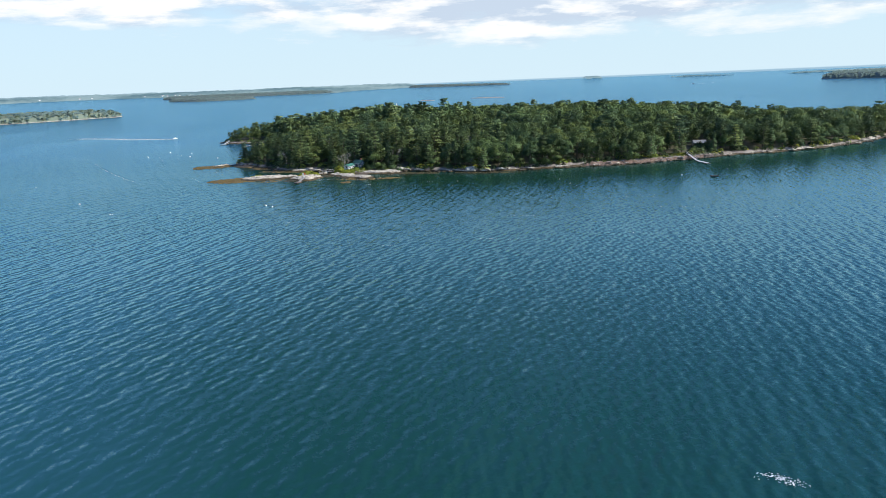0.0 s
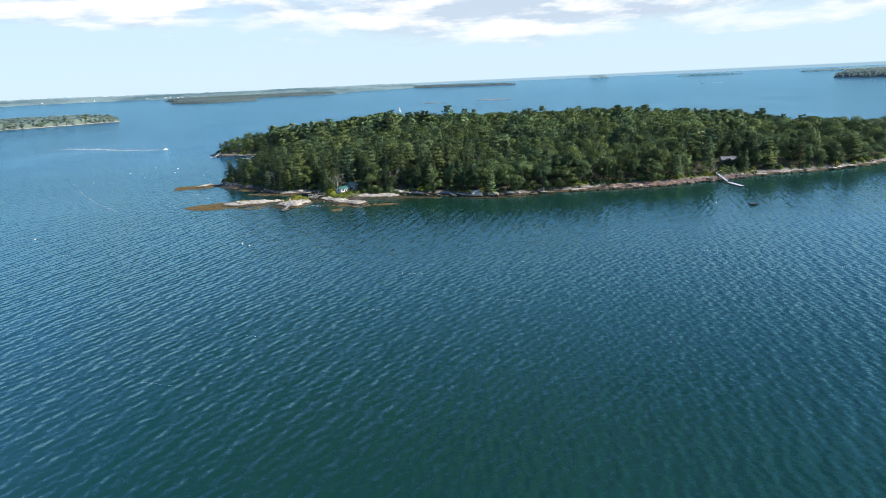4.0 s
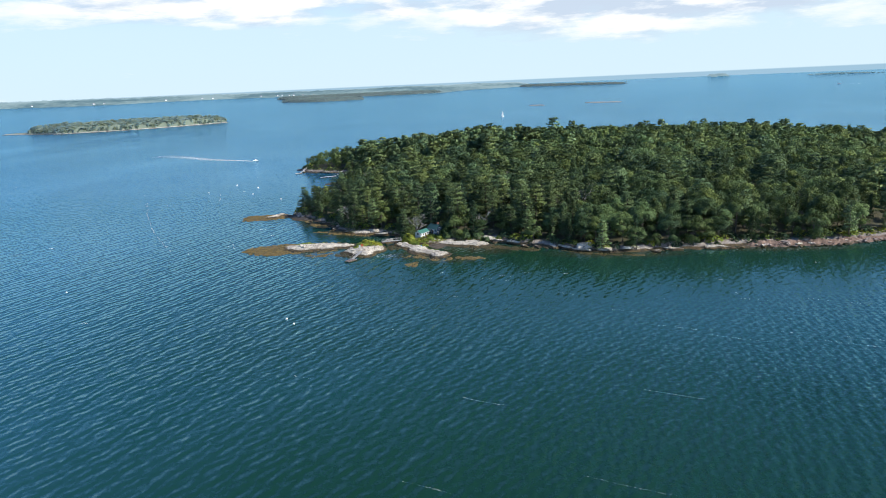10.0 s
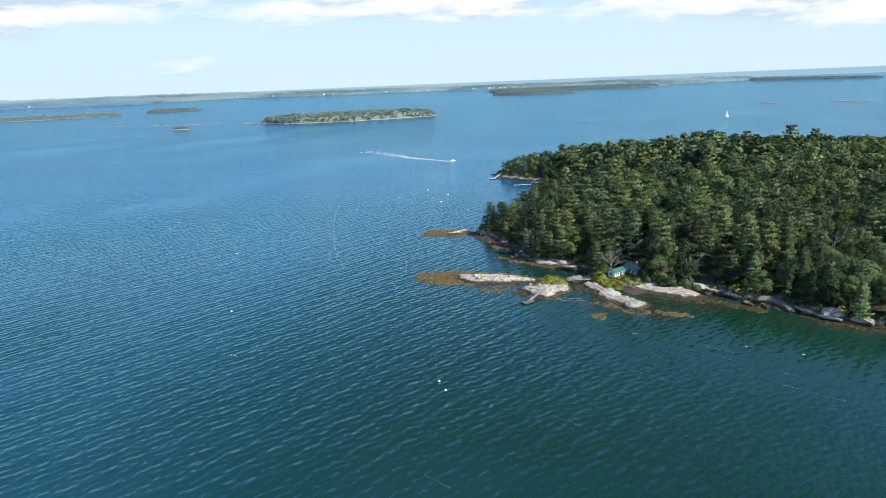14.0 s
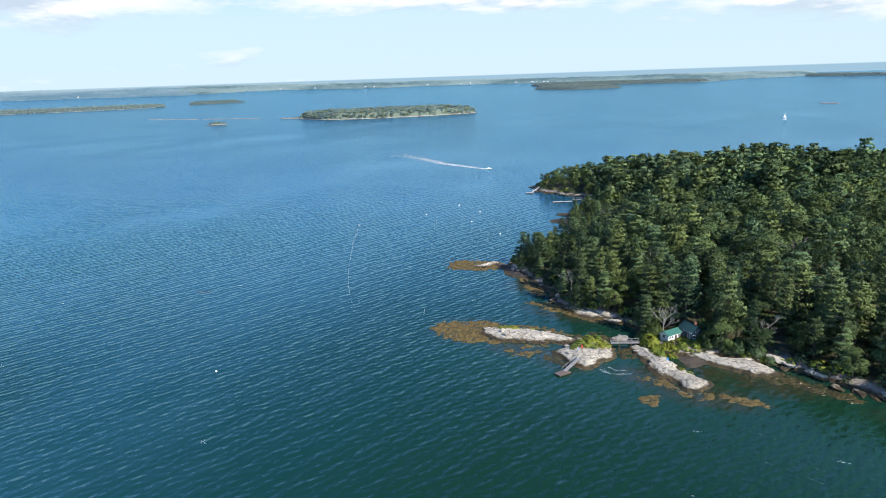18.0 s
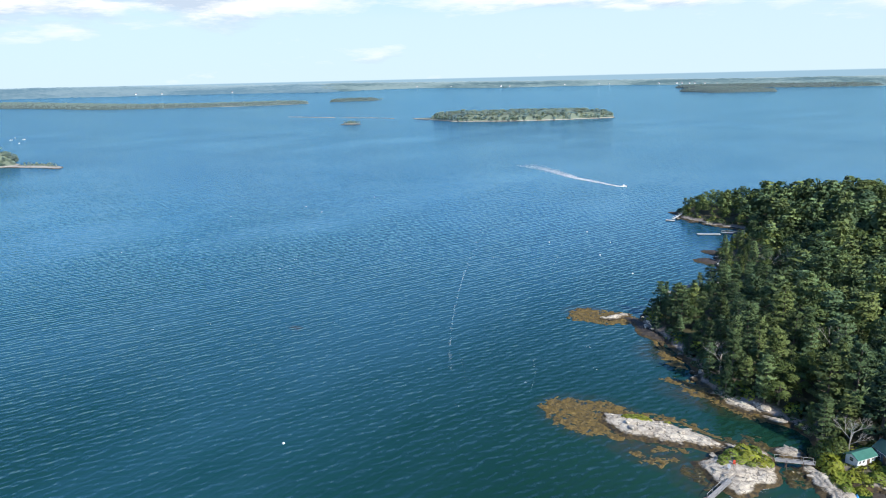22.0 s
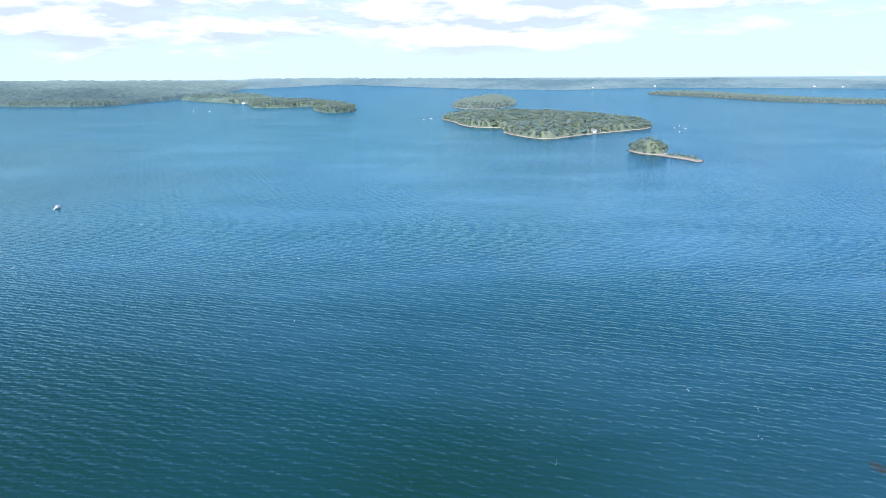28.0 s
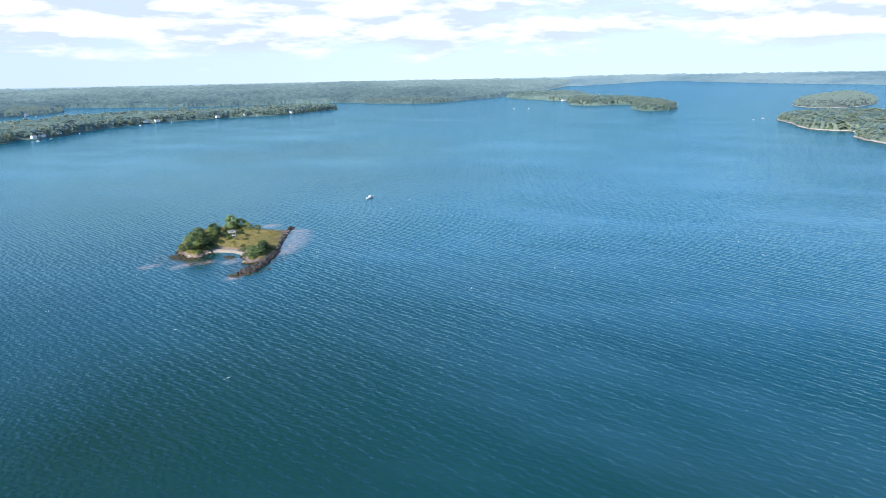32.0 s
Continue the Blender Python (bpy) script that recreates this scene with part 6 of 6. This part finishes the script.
def buoy(x, y, r, mat, label):
    ob = thing("buoy", pose(x, y, 0), label, "buoy", "mooring buoys")
    b = bmesh.new()
    bmesh.ops.create_uvsphere(b, u_segments=10, v_segments=7, radius=r, matrix=Matrix.Translation((0, 0, r * 0.25)))
    part("body", bm_mesh("body", b, mat, True), ob)
    part("ring", bm_mesh("ring", rod_bm((0, 0, r * 1.1), (0, 0, r * 1.6), r * 0.2, r * 0.15, 6), metal), ob)


for x, y in [(-75.8, 291.1), (-169.4, 316.6), (-226.5, 580), (-231, 545), (-194.6, 536), (-203, 564), (-166, 514), (118, 330), (-72, 287)]:
    buoy(x, y, 0.36, hull_white, "white mooring buoy in the chop")

# ---- foam: surf, whitecaps, drift lines, the wake ----


def foam_patch(name, centres, size, label, ragged=0.5):
    """Flat ragged flecks a finger's width above the water."""
    c = np.asarray(centres, float)
    n = len(c)
    a = rng.uniform(0, 2 * math.pi, n)
    verts, faces = [], []
    s = size if np.ndim(size) else np.full(n, size)
    for i in range(n):
        k0 = len(verts)
        for j in range(6):
            b = a[i] + j * math.pi / 3
            r = s[i] * rng.uniform(1 - ragged, 1 + ragged) * 0.5
            verts.append((c[i, 0] + math.cos(b) * r * 1.5, c[i, 1] + math.sin(b) * r * 0.7, 0.05 + 0.004 * (i % 9) + float(sea_level(c[i, 0], c[i, 1]))))
        for j in range(1, 5):
            faces.append((k0, k0 + j, k0 + j + 1))
    ob = new(name, mesh_from(name, verts, faces, [foam_mat]))
    return tagged(ob, label, "foam", kind="stuff")


def along(points, n, spread):
    p = np.array(points, float)
    seg = np.hypot(*np.diff(p, axis=0).T)
    at = np.concatenate([[0], np.cumsum(seg)])
    u = rng.uniform(0, at[-1], n)
    x, y = np.interp(u, at, p[:, 0]), np.interp(u, at, p[:, 1])
    w = np.interp(u, at, spread) if np.ndim(spread) else spread
    return np.stack([x + rng.normal(0, 1, n) * w, y + rng.normal(0, 1, n) * w], 1), u / at[-1]


c, u = along([(-432, 822), (-395, 805), (-344, 770), (-288, 746)], 5200, [6.5, 4.2, 2.4, 0.7])
foam_patch("wake", c, 0.38 + 0.75 * u * rng.uniform(0.3, 1, len(u)), "white wake trailing behind the motor boat")
c, u = along([(-300, 575), (-280, 545), (-258, 512), (-238.2, 480.5), (-229.3, 465.9), (-218, 449.5), (-203.5, 428), (-188.6, 407.7), (-174, 389.5), (-160.4, 374), (-146, 360)], 7500, [1.4, 1.1, 0.8, 0.30, 0.22, 0.20, 0.20, 0.22, 0.30, 0.45, 0.7])
keep = value_noise(u * 60, u * 0, 3) + rng.uniform(-0.3, 0.3, len(u)) > np.interp(u, [0, 0.35, 0.5, 0.72, 1], [0.85, 0.55, 0.25, 0.35, 0.85])
c, u = c[keep], u[keep]
foam_patch("drift_line", c, 0.085 * rng.uniform(0.4, 1.2, len(u)), "thin broken line of foam drifting on the sea")
for points in ([(-222.8, 544.4), (-212, 524), (-203.6, 505)], [(-148.4, 402.7), (-141.3, 392.8), (-135.1, 380.6)], [(-206, 432), (-190, 412), (-172, 392), (-150, 370)]):
    c, u = along(points, 420, 0.20)
    foam_patch("drift_line", c, 0.05 * rng.uniform(0.4, 1.2, len(u)), "faint broken line of foam drifting on the sea")
motor_boat(pose(1000, 2716, 0.6, 0, 0, 170), 12, "white motor boat far out on the bay")
c, u = along([(1006, 2715), (1040, 2708), (1085, 2700)], 260, [0.8, 2.0, 4.0])
foam_patch("wake", c, 2.0 * rng.uniform(0.4, 1.2, len(u)), "white wake of a far motor boat")
for points, n, wide in (([(-66.5, 367), (-63.5, 365.2), (-60, 366), (-57.5, 368)], 1500, 0.42), ([(-65, 369.5), (-62, 368), (-59.5, 369.4)], 700, 0.22),
                        ([(-67.5, 370), (-66.6, 373), (-65.4, 376)], 420, 0.20), ([(-72, 364.6), (-69.5, 364.8), (-68, 366.4)], 320, 0.22), ([(-45, 363.6), (-41.5, 361.6), (-37.6, 363)], 420, 0.26)):
    c, u = along(points, n, wide)
    c = c[value_noise(c[:, 0] * 1.3, c[:, 1] * 2.2, 6) + rng.uniform(-0.25, 0.25, len(c)) > 0.42]
    foam_patch("surf", c, 0.062 * rng.uniform(0.3, 1.4, len(c)), "white surf breaking between the granite ledges")
caps = []
for _ in range(150):
    r, a = 60 + 560 * math.sqrt(rng.uniform()), rng.uniform(-0.75, 3.0)
    x, y = -40 - r * math.sin(a), 150 + r * math.cos(a)
    if MAIN.edge(np.array([x]), np.array([y]))[0] < -20:
        n = int(rng.integers(3, 12))
        caps += [(x + rng.normal(0, 0.7), y + rng.normal(0, 0.3)) for _ in range(n)]
foam_patch("whitecaps", caps, 0.24, "small scattered whitecaps on the chop")
streaks = []
for _ in range(130):
    r, a = 40 + 330 * math.sqrt(rng.uniform()), rng.uniform(-0.9, 1.1)
    x, y = -20 - r * math.sin(a), 110 + r * math.cos(a)
    if x > -60 and MAIN.edge(np.array([x]), np.array([y]))[0] < -25:
        run, bend = rng.uniform(4, 16), rng.uniform(-0.15, 0.15)
        for k in np.sort(rng.uniform(-0.5, 0.5, int(run * 13))):
            streaks.append((x - 0.95 * run * k + rng.normal(0, 0.06), y + (0.31 + bend * k) * run * k + rng.normal(0, 0.06)))
foam_patch("foam_streaks", streaks, 0.05 * rng.uniform(0.5, 1.4, len(streaks)), "fine foam streaks drawn out along the wind")
c, u = along([(38.6, 75), (40, 74.6), (42, 73), (42.6, 72.8)], 120, 0.55)
foam_patch("whitecaps", c, 0.15, "breaking whitecap on the near chop")

# ---- far houses ----


def far_house(x, y, z, turn, length, label="white house by the distant shore"):
    gable_house("house", pose(x, y, z, 0, 0, turn), length, length * 0.6, 3.2, 5.6, white_paint, grey_roof, label, [(-length * 0.25, 1.5, 1.0, 1.3), (length * 0.25, 1.5, 1.0, 1.3)], [], group="far houses", door=False)


for x, y, t, l in [(-1288, 474, 50, 15), (-1302, 486, 50, 10), (-1348, 508, 40, 9), (-1264, 432, 30, 9), (-1408, 584, 50, 10), (-1446, 322, 20, 7), (-1224, 370, 10, 7), (-1214, 382, 30, 6)]:
    far_house(x, y, 3.0, t, l)
for x, y, t, l in [(-905, -1045, 20, 12), (-955, -1072, 20, 12), (-880, -1030, 10, 10), (-1290, -1236, 0, 14), (-1330, -1240, 0, 14), (-1520, -1222, 0, 12), (-1610, -1206, 0, 12), (-1760, -1160, 10, 14),
                   (-2430, -262, 80, 16), (-2560, -1300, 90, 18), (-2530, -1400, 90, 20), (-2590, -1150, 90, 18), (-2730, -620, 60, 16), (-2150, -150, 70, 16), (-1500, -2105, 10, 16), (-1440, -2100, 10, 16), (-1640, -2210, 10, 16)]:
    far_house(x, y, 4.0, t, l, "pale house on the wooded mainland shore")

for x, y, t, l in [(-2820, 3250, 40, 14), (-2640, 3345, 30, 10), (-2390, 3490, 60, 16), (-2350, 3520, 20, 10), (-2120, 3740, 40, 12), (-1960, 3850, 15, 14), (-1900, 3860, 60, 10), (-1650, 3960, 10, 12), (-1560, 3990, 50, 18), (-1530, 3985, 20, 12),
                   (-1490, 3990, 70, 14), (-1460, 3985, 30, 12), (-1400, 3975, 10, 10), (-1330, 3955, 45, 12), (-1200, 3930, 20, 10), (-3380, 2370, 50, 12), (-3640, 1960, 70, 14), (-3560, 2060, 60, 10), (-3890, 1240, 80, 14), (-3830, 900, 80, 12)]:
    far_house(x, y, float(sea_level(x, y)) + 7.0, t, l * 0.7, "white house among fields on the hazy coast")
